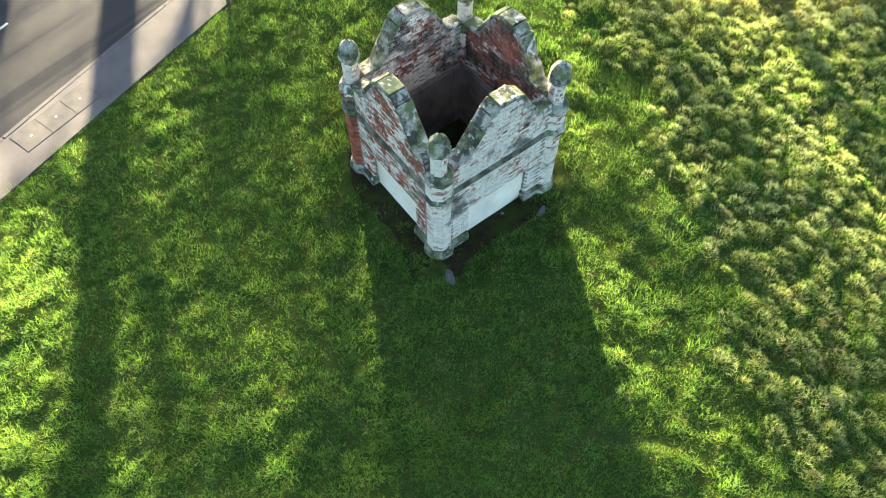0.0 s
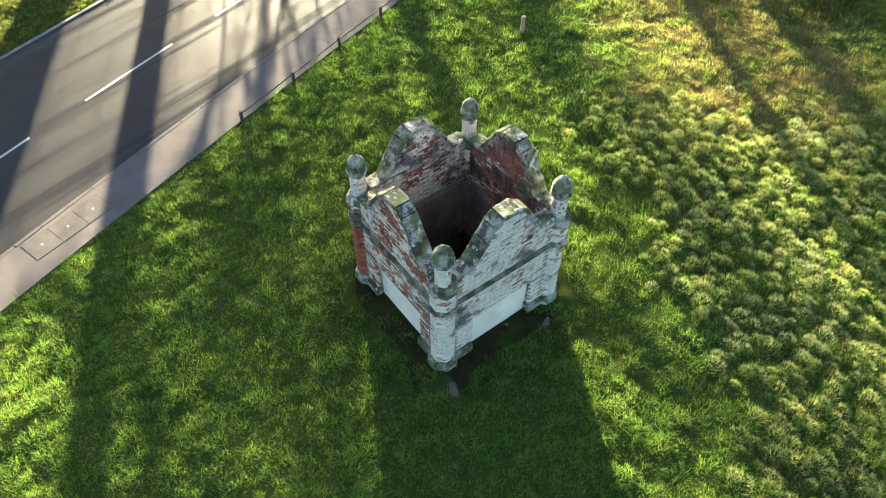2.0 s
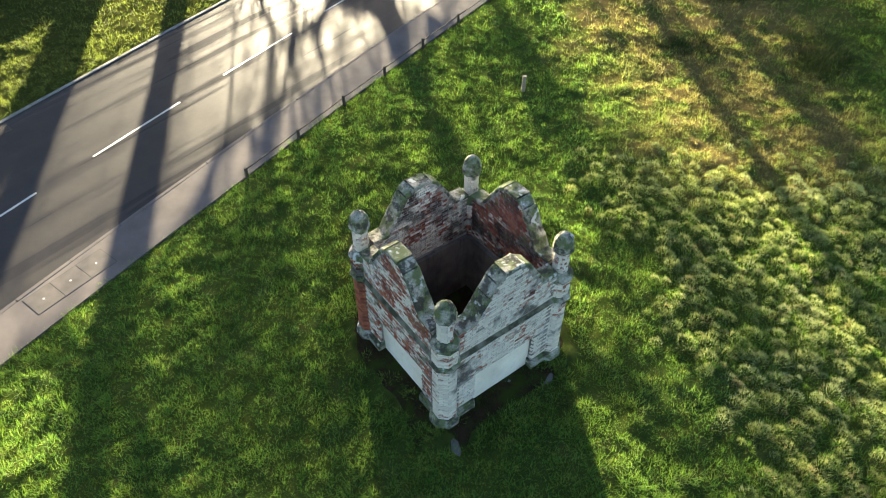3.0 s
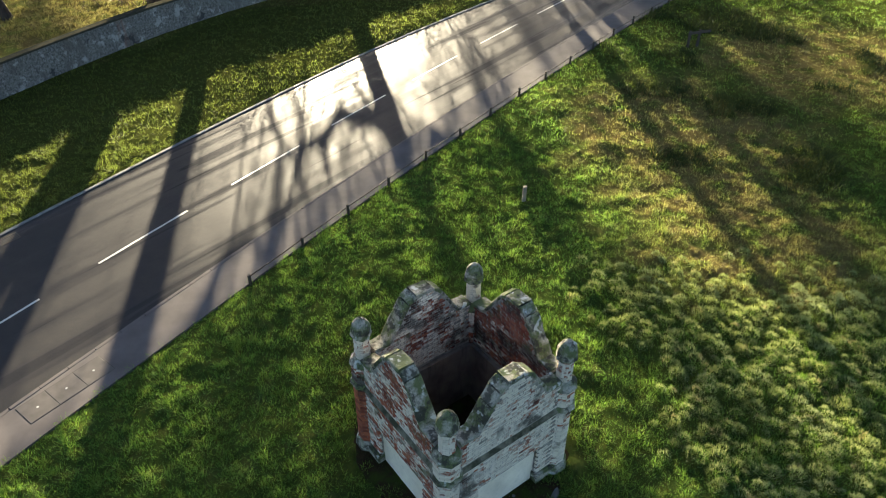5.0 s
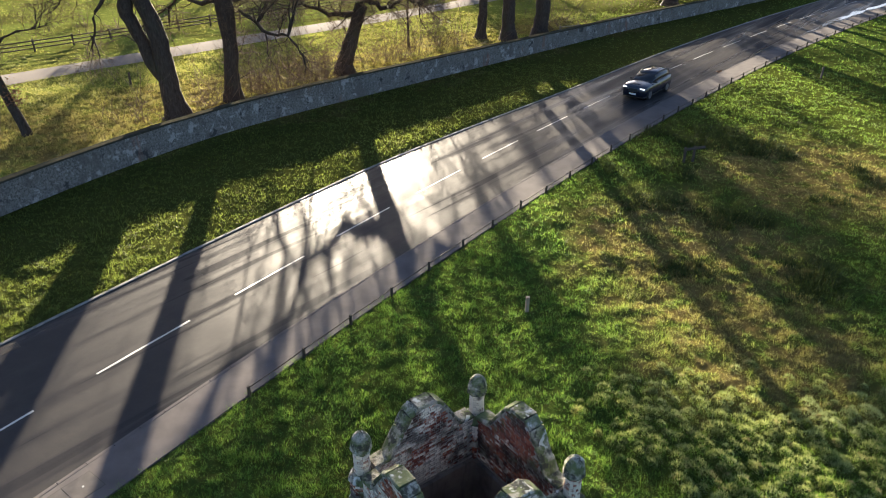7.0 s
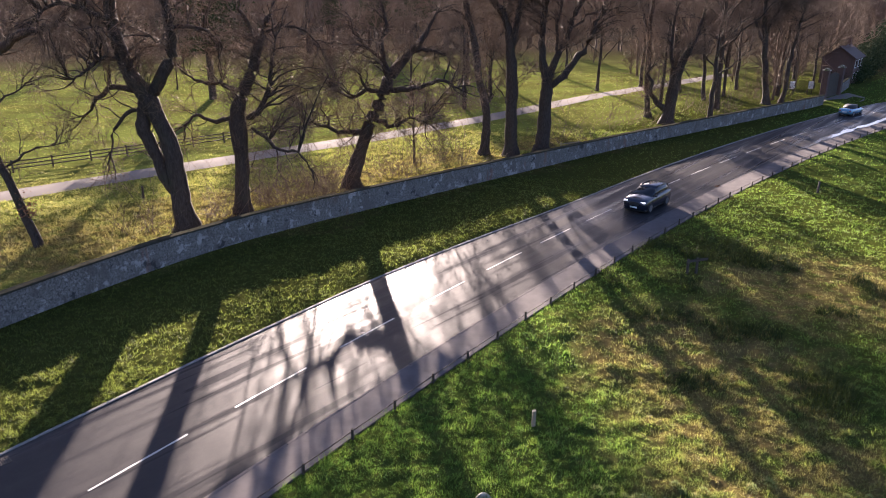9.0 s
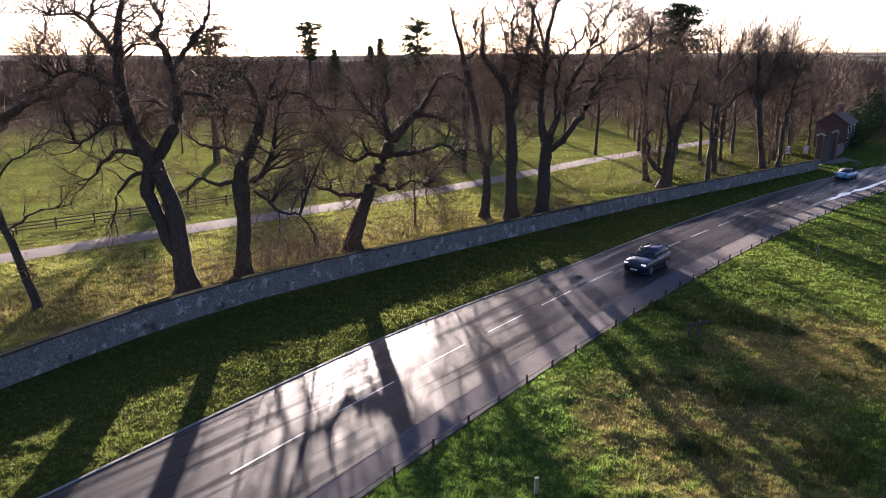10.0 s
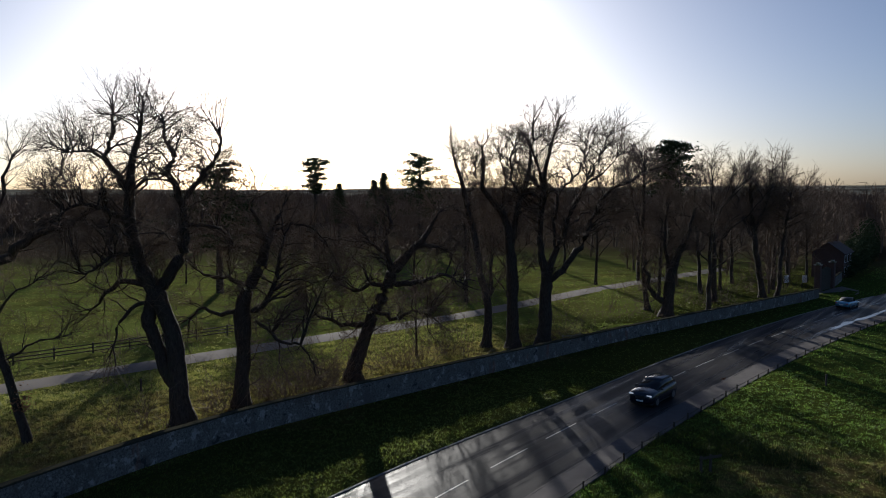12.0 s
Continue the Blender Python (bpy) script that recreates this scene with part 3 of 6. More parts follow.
def tower_wall(k, outer_mat, inner_mat):
    """One side: k quarter turns from the side that faces the shade."""
    turn = Matrix.Rotation(k * math.pi / 2, 4, "Z")

    def to3d(u, d, z):
        return turn @ Vector((u, -HS - d, z))

    wall = thing("wall", "brick wall with a blocked opening and a stepped gable", "")
    wall.parent = tower
    wall.matrix_local = Matrix.Identity(4)
    bm = bmesh.new()
    prism(bm, [(-1.45, 1.42), (1.45, 1.42)] + [(u, z) for u, z in GABLE[::-1]], -TH + 0.012, TH - 0.012, to3d)
    part("core", bm, mortar, wall)
    for sgn in (-1, 1):
        bm = bmesh.new()
        a, b = sorted((sgn * 0.97, sgn * 1.45))
        prism(bm, [(a, 0.42), (b, 0.42), (b, 1.42), (a, 1.42)], -TH - 0.05, TH - 0.012, to3d)
        part("pier", bm, mortar, wall)
        bm = bmesh.new()
        a, b = sorted((sgn * 0.93, sgn * 1.47))
        prism(bm, [(a, -0.3), (b, -0.3), (b, 0.36), (a, 0.36)], -TH - 0.05, TH + 0.07, to3d)
        prism(bm, [(a, 0.36), (b, 0.36), (b, 0.42), (a, 0.42)], -TH - 0.05, TH + 0.04, to3d)
        part("plinth", bm, limestone, wall, "mossy stone plinth")
    bm = bmesh.new()
    prism(bm, [(-0.97, -0.3), (0.97, -0.3), (0.97, 1.42), (-0.97, 1.42)], -TH - 0.05, 0.03, to3d)
    part("panel", bm, plaster, wall, "white plastered infill")
    # string course with a sloped top
    bm = bmesh.new()
    a = [(TH - 0.02, STRING_Z - 0.05), (TH + 0.055, STRING_Z - 0.03), (TH + 0.055, STRING_Z + 0.02), (TH - 0.02, STRING_Z + 0.10)]
    ends = [[bm.verts.new(to3d(u, d, z)) for d, z in a] for u in np.linspace(-1.46, 1.46, 15)]
    for p, q in zip(ends, ends[1:]):
        for i in range(4):
            bm.faces.new((p[i], p[(i + 1) % 4], q[(i + 1) % 4], q[i]))
    bm.faces.new(ends[0])
    bm.faces.new(ends[-1])
    part("string_course", bm, black_stone, wall, "dark weathered stone string course")
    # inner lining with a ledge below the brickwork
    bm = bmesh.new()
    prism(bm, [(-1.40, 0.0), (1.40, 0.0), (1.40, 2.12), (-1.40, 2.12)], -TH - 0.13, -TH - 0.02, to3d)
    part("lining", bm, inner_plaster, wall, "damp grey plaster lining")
    # coping stones
    r = random.Random(30 + k)
    for (u0, z0), (u1, z1) in zip(GABLE, GABLE[1:]):
        length = math.hypot(u1 - u0, z1 - z0)
        count = 1 if length < 0.5 else 2 if length < 0.9 else 3
        du, dz = (u1 - u0) / length, (z1 - z0) / length
        for i in range(count):
            a, b = length * i / count + 0.006, length * (i + 1) / count - 0.006
            lift = r.uniform(-0.012, 0.012)
            wide = 0.205 + r.uniform(-0.012, 0.012)
            bm = bmesh.new()
            corner = []
            for t in np.linspace(a, b, 4):
                u, z = u0 + du * t, z0 + dz * t + lift
                ring = []
                for d, h in ((-wide, -0.02), (-wide, 0.045), (-wide * 0.86, 0.065), (wide * 0.86, 0.065), (wide, 0.045), (wide, -0.02)):
                    e = r.uniform(-0.007, 0.007)
                    ring.append(bm.verts.new(to3d(u - dz * h + e, d + e, z + du * h + r.uniform(-0.010, 0.010))))
                corner.append(ring)
            for p, q in zip(corner, corner[1:]):
                for j in range(6):
                    bm.faces.new((p[j], p[(j + 1) % 6], q[(j + 1) % 6], q[j]))
            bm.faces.new(corner[0])
            bm.faces.new(corner[-1])
            part("coping_stone", bm, limestone, wall)
    BRICK_JOBS.append((wall, k, outer_mat, inner_mat))
    return wall


for k, (outer_mat, inner_mat) in enumerate(((pale_brick, pale_brick), (red_brick, dark_brick), (red_brick, sooty_brick), (patchy_brick, sooty_brick))):
    tower_wall(k, outer_mat, inner_mat)


def brick_rings(bm, radius, z0, z1, phase, seed):
    """Courses of single bricks round an octagon, with open joints."""
    r = random.Random(seed)
    z, i = z0, 0
    while z + 0.07 < z1:
        for k in range(8):
            a0, a1 = phase + k * math.pi / 4, phase + (k + 1) * math.pi / 4
            cut = [(0.03, 0.97)] if i % 2 else [(0.0, 0.46), (0.50, 1.0)]
            p, q = Vector((math.cos(a0), math.sin(a0), 0)), Vector((math.cos(a1), math.sin(a1), 0))
            for f0, f1 in cut:
                e = radius + r.uniform(-0.006, 0.006)
                ring = [p.lerp(q, f0) * e, p.lerp(q, f1) * e, p.lerp(q, f1) * (e - 0.05), p.lerp(q, f0) * (e - 0.05)]
                lo = [bm.verts.new((v.x, v.y, z + 0.006 + r.uniform(0, 0.003))) for v in ring]
                hi = [bm.verts.new((v.x, v.y, z + 0.068 + r.uniform(-0.003, 0.003))) for v in ring]
                bm.faces.new(lo[::-1])
                bm.faces.new(hi)
                for j in range(4):
                    bm.faces.new((lo[j], lo[(j + 1) % 4], hi[(j + 1) % 4], hi[j]))
        z += 0.075
        i += 1


def turret(k, shaft_mat, seed):
    a = math.pi / 4 + k * math.pi / 2
    cx, cy = HS * math.sqrt(2) * math.cos(a), HS * math.sqrt(2) * math.sin(a)
    tur = thing("turret", "octagonal corner turret with a domed stone pinnacle", "")
    tur.parent = tower
    tur.matrix_local = Matrix.Translation((cx, cy, 0))
    ph = math.pi / 8 + a
    bm = bmesh.new()
    lathe(bm, [(0.40, -0.3), (0.40, 0.30), (0.385, 0.34), (0.33, 0.42)], 8, ph, rough=0.012, seed=seed)
    part("plinth", bm, limestone, tur, "mossy chamfered stone plinth")
    bm = bmesh.new()
    lathe(bm, [(0.292, 0.40), (0.292, 2.46)], 8, ph)
    lathe(bm, [(0.302, 2.62), (0.302, 3.18)], 8, ph)
    lathe(bm, [(0.178, 3.36), (0.178, 4.10)], 8, ph)
    part("core", bm, mortar, tur)
    bm = bmesh.new()
    brick_rings(bm, 0.31, 0.42, 2.46, ph, seed + 1)
    tagged(part("shaft", bm, shaft_mat, tur), kind="stuff")
    bm = bmesh.new()
    lathe(bm, [(0.30, 2.44), (0.375, 2.48), (0.375, 2.55), (0.33, 2.63)], 8, ph, rough=0.01, seed=seed + 2)
    part("band", bm, limestone, tur)
    bm = bmesh.new()
    brick_rings(bm, 0.32, 2.62, 3.18, ph, seed + 3)
    tagged(part("upper_shaft", bm, pale_brick if k != 1 else dark_brick, tur), kind="stuff")
    bm = bmesh.new()
    lathe(bm, [(0.345, 3.16), (0.355, 3.22), (0.31, 3.30), (0.21, 3.38)], 8, ph, rough=0.015, seed=seed + 4)
    part("shoulder", bm, limestone, tur, "weathered stone shoulder")
    bm = bmesh.new()
    brick_rings(bm, 0.195, 3.36, 4.10, ph, seed + 5)
    tagged(part("pinnacle_shaft", bm, pale_brick, tur, "slim brick pinnacle shaft"), kind="stuff")
    bm = bmesh.new()
    lathe(bm, [(0.19, 4.02), (0.255, 4.05), (0.262, 4.12), (0.240, 4.15), (0.245, 4.27), (0.205, 4.40), (0.115, 4.51), (0.03, 4.57)], 8, ph, rough=0.012, seed=seed + 6)
    part("cap", bm, limestone, tur, "mossy domed stone cap")


for k, shaft_mat in enumerate((red_brick, bright_brick, pale_brick, pale_brick)):
    turret(k, shaft_mat, 60 + 10 * k)

# earth floor inside and bare soil with stones round the foot
M = Mat("bare_soil", 1.0, spec=0.03)
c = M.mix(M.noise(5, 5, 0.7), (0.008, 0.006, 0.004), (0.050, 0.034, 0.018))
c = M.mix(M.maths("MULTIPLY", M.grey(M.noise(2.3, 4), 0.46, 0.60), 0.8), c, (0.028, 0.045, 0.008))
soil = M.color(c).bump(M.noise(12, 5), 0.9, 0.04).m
bm = bmesh.new()
turn = Matrix.Translation((*TOWER_XY, 0)) @ Matrix.Rotation(radians(TOWER_TURN), 4, "Z")
ring = []
for i in range(96):
    a = i * 2 * math.pi / 96
    c, s = math.cos(a), math.sin(a)
    e = 1 / max(abs(c), abs(s))
    rad = min(e * 2.62, 3.15) * (1 + 0.09 * noise.noise(Vector((c * 2.4, s * 2.4, 2))) + 0.04 * noise.noise(Vector((c * 9, s * 9, 5))))
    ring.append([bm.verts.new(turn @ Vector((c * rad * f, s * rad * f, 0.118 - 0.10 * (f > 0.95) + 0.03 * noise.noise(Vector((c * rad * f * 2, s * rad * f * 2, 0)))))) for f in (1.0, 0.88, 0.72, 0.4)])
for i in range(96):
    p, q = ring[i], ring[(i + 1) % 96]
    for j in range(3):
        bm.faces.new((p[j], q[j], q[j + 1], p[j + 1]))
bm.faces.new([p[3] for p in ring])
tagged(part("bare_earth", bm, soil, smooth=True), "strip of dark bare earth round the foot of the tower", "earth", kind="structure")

# ---------------------------------------------------------------- trees
def tubes(strands):
    """Verts and quads of tapered tubes; a strand is (points, radii, sides)."""
    V, Q, at = [], [], 0
    for pts, rad, k in strands:
        pts = np.asarray(pts)
        m = len(pts)
        d = np.gradient(pts, axis=0)
        d /= np.linalg.norm(d, axis=1)[:, None] + 1e-9
        ref = np.where(np.abs(d[:, 2:3]) > 0.9, np.array([[1.0, 0, 0]]), np.array([[0, 0, 1.0]]))
        a = np.cross(d, ref)
        a /= np.linalg.norm(a, axis=1)[:, None] + 1e-9
        b = np.cross(d, a)
        th = np.arange(k) * 2 * np.pi / k
        ring = pts[:, None] + np.asarray(rad)[:, None, None] * (np.cos(th)[None, :, None] * a[:, None] + np.sin(th)[None, :, None] * b[:, None])
        V.append(ring.reshape(-1, 3))
        i = np.arange(m - 1)[:, None] * k + np.arange(k)[None]
        j = np.arange(m - 1)[:, None] * k + (np.arange(k)[None] + 1) % k
        Q.append((np.stack([i, j, j + k, i + k], -1).reshape(-1, 4)) + at)
        at += m * k
    return np.concatenate(V), np.concatenate(Q)


def grow(r, start, way, length, radius, wiggle, up, steps):
    """A wandering branch: points and radii."""
    pts, rad = [start], [radius]
    p, d = start.copy(), way / np.linalg.norm(way)
    for i in range(steps):
        d = d + r.normal(0, wiggle, 3) + np.array([0, 0, up])
        d /= np.linalg.norm(d)
        p = p + d * length / steps
        pts.append(p)
        rad.append(radius * (1 - 0.72 * (i + 1) / steps))
    return np.array(pts), np.array(rad)


def spray(seed, sides, thick, droop, twigs=5):
    """A branchlet of unit length along +x with side twigs; radii are kept apart so that they need not scale."""
    r = np.random.default_rng(seed)
    out = []
    main, _ = grow(r, np.zeros(3), np.array([1.0, 0, 0.02]), 1.0, 1, 0.17 + droop, 0.03 - droop, 2)
    out.append((main, thick * np.array([1.4, 1.1, 0.4]), sides))
    for k in range(twigs):
        j = 1 + k % 2
        w = main[j] - main[j - 1]
        w /= np.linalg.norm(w)
        q, _ = grow(r, main[j - 1] + (main[j] - main[j - 1]) * r.uniform(0.2, 1), w * 0.9 + r.normal(0, 0.38, 3), r.uniform(0.4, 0.75), 1, 0.18 + droop, 0.04 - droop, 1)
        out.append((q, thick * np.array([0.95, 0.4]), 3))
    skin, quads = tubes(out)
    # every skin point as its core point and its offset
    core = np.concatenate([np.repeat(o[0], o[2], axis=0) for o in out])
    return core, skin - core, quads


SPRAYS = [spray(200 + i, 3, 1.0, 0.0) for i in range(6)]
LIGHT = [spray(240 + i, 3, 1.0, 0.0, 2) for i in range(5)]
WEEPING = [spray(220 + i, 3, 1.0, 0.10) for i in range(5)]


def place_sprays(r, roots, ways, lengths, kit, thick):
    """Puts branchlets at roots, along ways; returns one body of verts and quads."""
    V, Q, at = [], [], 0
    pick = r.integers(0, len(kit), len(roots))
    for k, (core, off, quads) in enumerate(kit):
        sel = np.nonzero(pick == k)[0]
        if not len(sel):
            continue
        x = ways[sel] / (np.linalg.norm(ways[sel], axis=1)[:, None] + 1e-9)
        h = r.normal(0, 1, x.shape)
        y = np.cross(x, h)
        y /= np.linalg.norm(y, axis=1)[:, None] + 1e-9
        z = np.cross(x, y)
        F = np.stack([x, y, z], 1)
        P = np.einsum("vi,nij->nvj", core, F) * lengths[sel][:, None, None] + np.einsum("vi,nij->nvj", off, F) * thick
        P += roots[sel][:, None]
        V.append(P.reshape(-1, 3))
        Q.append((quads[None] + (np.arange(len(sel)) * len(core))[:, None, None] + at).reshape(-1, 4))
        at += len(sel) * len(core)
    return np.concatenate(V), np.concatenate(Q)


def bend(limb, r, stem=False):
    """A smooth line through a limb's few knots, with a little wander."""
    k = np.array(limb, dtype=float)
    n = max(6, 4 * (len(k) - 1))
    t = np.linspace(0, len(k) - 1, n + 1)
    out = np.stack([np.interp(t, np.arange(len(k)), k[:, i]) for i in range(4)], -1)
    if not stem:
        out[0, 3] *= 0.45
    soft = out.copy()
    soft[1:-1] = 0.25 * out[:-2] + 0.5 * out[1:-1] + 0.25 * out[2:]
    soft[1:, :3] += r.normal(0, 0.05 if stem else 0.15, (n, 3)) * np.clip(np.linalg.norm(np.diff(soft[:, :3], axis=0), axis=1)[:, None], 0, 1.2)
    soft[:, 3] *= 1 + np.clip(r.normal(0, 0.05, n + 1), -0.06, 0.12)
    return soft[:, :3], soft[:, 3]


def stem(depth, *knots):
    """Knots (dx, height, radius) of a limb that drifts by depth across the view from root to tip."""
    last = max(1, len(knots) - 1)
    return [(x, depth * i / last, z, rad) for i, (x, z, rad) in enumerate(knots)]


def sideways(r, along):
    """A unit vector square to a branch, at random."""
    v = r.normal(0, 1, 3)
    v -= along * v.dot(along)
    return v / (np.linalg.norm(v) + 1e-9)


def fork_off(r, pts, rad, starts, length, spread, lift, steps, wiggle, up):
    """Side branches along a line: at the fractions starts, each shorter towards the tip."""
    out = []
    for f in starts:
        i = min(int(f * (len(pts) - 1)), len(pts) - 2)
        w = f * (len(pts) - 1) - i
        along = pts[i + 1] - pts[i]
        along = along / (np.linalg.norm(along) + 1e-9)
        way = along * (1 - 0.45 * spread) + sideways(r, along) * spread + np.array([0, 0, lift])
        l = length * r.uniform(0.5, 1.0) * (1.12 - 0.55 * f)
        out.append(grow(r, pts[i] + (pts[i + 1] - pts[i]) * w, way, l, min(rad[i] * 0.7, 0.020 * l + 0.012), wiggle, up, steps))
    return out


def branches(r, limbs, density, reach, droop):
    """Side branches of two orders on the given limbs, and where branchlets sit on them."""
    heavy, first = [], []
    for limb in limbs:
        main = limb is limbs[0]
        pts, rad = bend(limb, r, main)
        heavy.append((pts, rad, 12 if main else 8))
        span = np.linalg.norm(np.diff(pts, axis=0), axis=1).sum()
        count = max(3, int(span * density))
        low = 0.16 if not main else 0.40 if droop < 0.05 else 0.20
        starts = low + (1 - low) * (np.arange(count) + r.uniform(0, 1, count)) / count
        first += fork_off(r, pts, rad, starts, reach, 0.85, 0.22 - droop, 6, 0.20 + droop, 0.05 - droop * 0.7)
        # the limb's end splits into a fan
        first += fork_off(r, pts, np.maximum(rad, 0.10), np.array([0.86, 0.92, 0.96, 0.98, 0.99]), reach * 1.6, 0.50, 0.10 - droop, 6, 0.16 + droop, 0.05 - droop)
    return heavy, first


def twig_out(r, first, droop, gap=0.5):
    """Second branches on the first ones, and the roots of the branchlets."""
    second, roots, ways, lengths = [], [], [], []
    for pts, rad in first:
        l = np.linalg.norm(np.diff(pts, axis=0), axis=1).sum()
        n = max(3, int(l / gap))
        second += fork_off(r, pts, rad, 0.22 + 0.76 * (np.arange(n) + r.uniform(0, 1, n)) / n, 0.30 * l + 0.60, 0.70, 0.10 - droop, 3, 0.20 + droop, 0.04 - droop * 0.6)
    for pts, rad in first + second:
        for j in range(2 if len(pts) < 6 else 4, len(pts)):
            w = pts[j] - pts[j - 1]
            roots.append(pts[j])
            ways.append(w / (np.linalg.norm(w) + 1e-9) + r.normal(0, 0.28, 3) + np.array([0, 0, 0.10 - droop]))
            lengths.append(r.uniform(0.7, 1.5))
    return second, np.array(roots), np.array(ways), np.array(lengths)


def link(name, V, Q, material, parent, label="", smooth=True):
    me = mesh_np(name, V, Q, Q.shape[1], smooth)
    me.materials.append(material)
    ob = new(name, me)
    ob.parent = parent
    if label:
        tagged(ob, label)
    return ob


def bare_tree(label, xy, limbs, seed, density=1.0, reach=3.4, droop=0.0, thick=0.007, z=0.1, kit=None, crown=None):
    """A leafless tree; limbs are knots (dx, dy, height, radius) from its foot. crown: middle, half widths and number of the boughs that fill it."""
    r = np.random.default_rng(seed)
    # the foot flares over the roots
    (x0, y0, z0, r0), (x1, y1, z1, r1) = limbs[0][:2]
    if z1 > 0.9:
        limbs = [[(x0, y0, z0, r0 * 1.35), (x0, y0, 0.25, r0 * 1.05), (x0 + (x1 - x0) * 0.35, y0 + (y1 - y0) * 0.35, 0.9, r1 * 1.12)] + list(limbs[0][1:])] + list(limbs[1:])
    tree = thing("tree", label, "tree", Matrix.Translation((xy[0], xy[1], z)))
    heavy, first = branches(r, limbs, density, reach, droop)
    if crown:
        c, half, count = np.array(crown[0]), np.array(crown[1]), crown[2]
        stems = np.concatenate([s[0][len(s[0]) // 4:] for s in heavy])
        for i in range(count):
            v = r.normal(0, 1, 3)
            v *= r.uniform(0.5, 1.0) ** 0.4 / np.linalg.norm(v)
            goal = c + v * half
            d = np.linalg.norm(stems - goal, axis=1)
            k = np.argmin(d + 1.5 * np.maximum(0, stems[:, 2] - goal[2] + 0.35 * d))
            a, l = stems[k], d[k]
            if l > 6.5:
                continue
            t = np.linspace(0, 1, 8)[:, None]
            line = a + (goal - a) * t + np.array([0, 0, 0.10 * l]) * np.sin(np.pi * t) + np.concatenate([np.zeros((1, 3)), np.cumsum(r.normal(0, 0.030 * l + 0.02, (7, 3)), axis=0)]) * 0.9
            first.append((line, (0.014 * l + 0.020) * (1 - 0.72 * t[:, 0])))
    second, roots, ways, lengths = twig_out(r, first, droop, 1.2 if kit else 0.60 if thick < 0.0095 else 0.78)
    V, Q = tubes(heavy + [(p, q, 4) for p, q in first])
    link("trunk", V, Q, bark, tree)
    W, P = place_sprays(r, roots, ways, lengths, kit or (WEEPING if droop > 0.05 else SPRAYS), thick)
    U, O = tubes([(p, np.maximum(q, thick), 3) for p, q in second])
    link("crown", np.concatenate([W, U]), np.concatenate([P, O + len(W)]), twig_mat, tree, "bare brown twigs")
    return tree


OLD = "tall leafless old tree with a heavy forked trunk behind a wall"
bare_tree(OLD, (-18.3, 47.3), [
    stem(0, (0.0, -0.3, 0.90), (-0.3, 3.0, 0.64), (-0.4, 5.8, 0.55), (-1.0, 7.5, 0.51), (-1.6, 9.2, 0.61), (-2.5, 10.5, 0.51), (-2.9, 11.9, 0.45), (-3.2, 14.2, 0.38), (-3.1, 15.9, 0.32), (-2.9, 17.8, 0.22), (-2.2, 20.1, 0.13), (-2.0, 21.7, 0.05)),
    stem(0, (-0.5, 1.8, 0.49), (-1.4, 4.6, 0.45), (-2.1, 6.5, 0.45), (-2.0, 8.0, 0.49), (-1.6, 9.1, 0.55)),
    stem(-1, (-1.5, 9.3, 0.42), (-0.6, 10.1, 0.42), (0.5, 11.7, 0.35), (0.6, 13.7, 0.30), (0.5, 15.2, 0.26), (-0.1, 16.5, 0.21), (-0.3, 17.3, 0.19), (0.4, 18.0, 0.14), (-0.2, 19.1, 0.11), (-0.5, 20.7, 0.05)),
    stem(1, (0.4, 15.1, 0.21), (1.3, 16.5, 0.16), (2.8, 18.6, 0.11), (2.6, 19.9, 0.05)),
    stem(1.5, (-3.1, 15.7, 0.24), (-3.8, 16.5, 0.21), (-5.2, 18.1, 0.16), (-4.5, 19.8, 0.13), (-4.8, 21.7, 0.05)),
    stem(-1.5, (-4.8, 18.0, 0.13), (-5.4, 18.5, 0.08), (-6.3, 18.3, 0.05)),
    stem(1.5, (-1.9, 9.6, 0.24), (-3.9, 9.8, 0.19), (-5.6, 8.7, 0.13), (-6.9, 7.5, 0.05)),
    stem(-1, (-2.1, 8.4, 0.18), (-2.9, 8.2, 0.14), (-3.9, 7.1, 0.10), (-4.0, 5.6, 0.05)),
    stem(-2, (-2.7, 11.7, 0.19), (-4.0, 11.7, 0.14), (-4.9, 10.8, 0.11), (-5.5, 10.5, 0.05)),
    stem(-2, (-3.3, 14.0, 0.21), (-5.0, 14.9, 0.14), (-6.1, 15.0, 0.11), (-7.0, 14.0, 0.05)),
    stem(2, (0.4, 13.4, 0.18), (1.4, 13.6, 0.13), (2.5, 13.2, 0.10), (3.2, 12.1, 0.05)),
], 11, 1.2, 2.6, 0.0, 0.0085, crown=((-2.6, 0.2, 16.4), (6.8, 5.2, 5.8), 190))
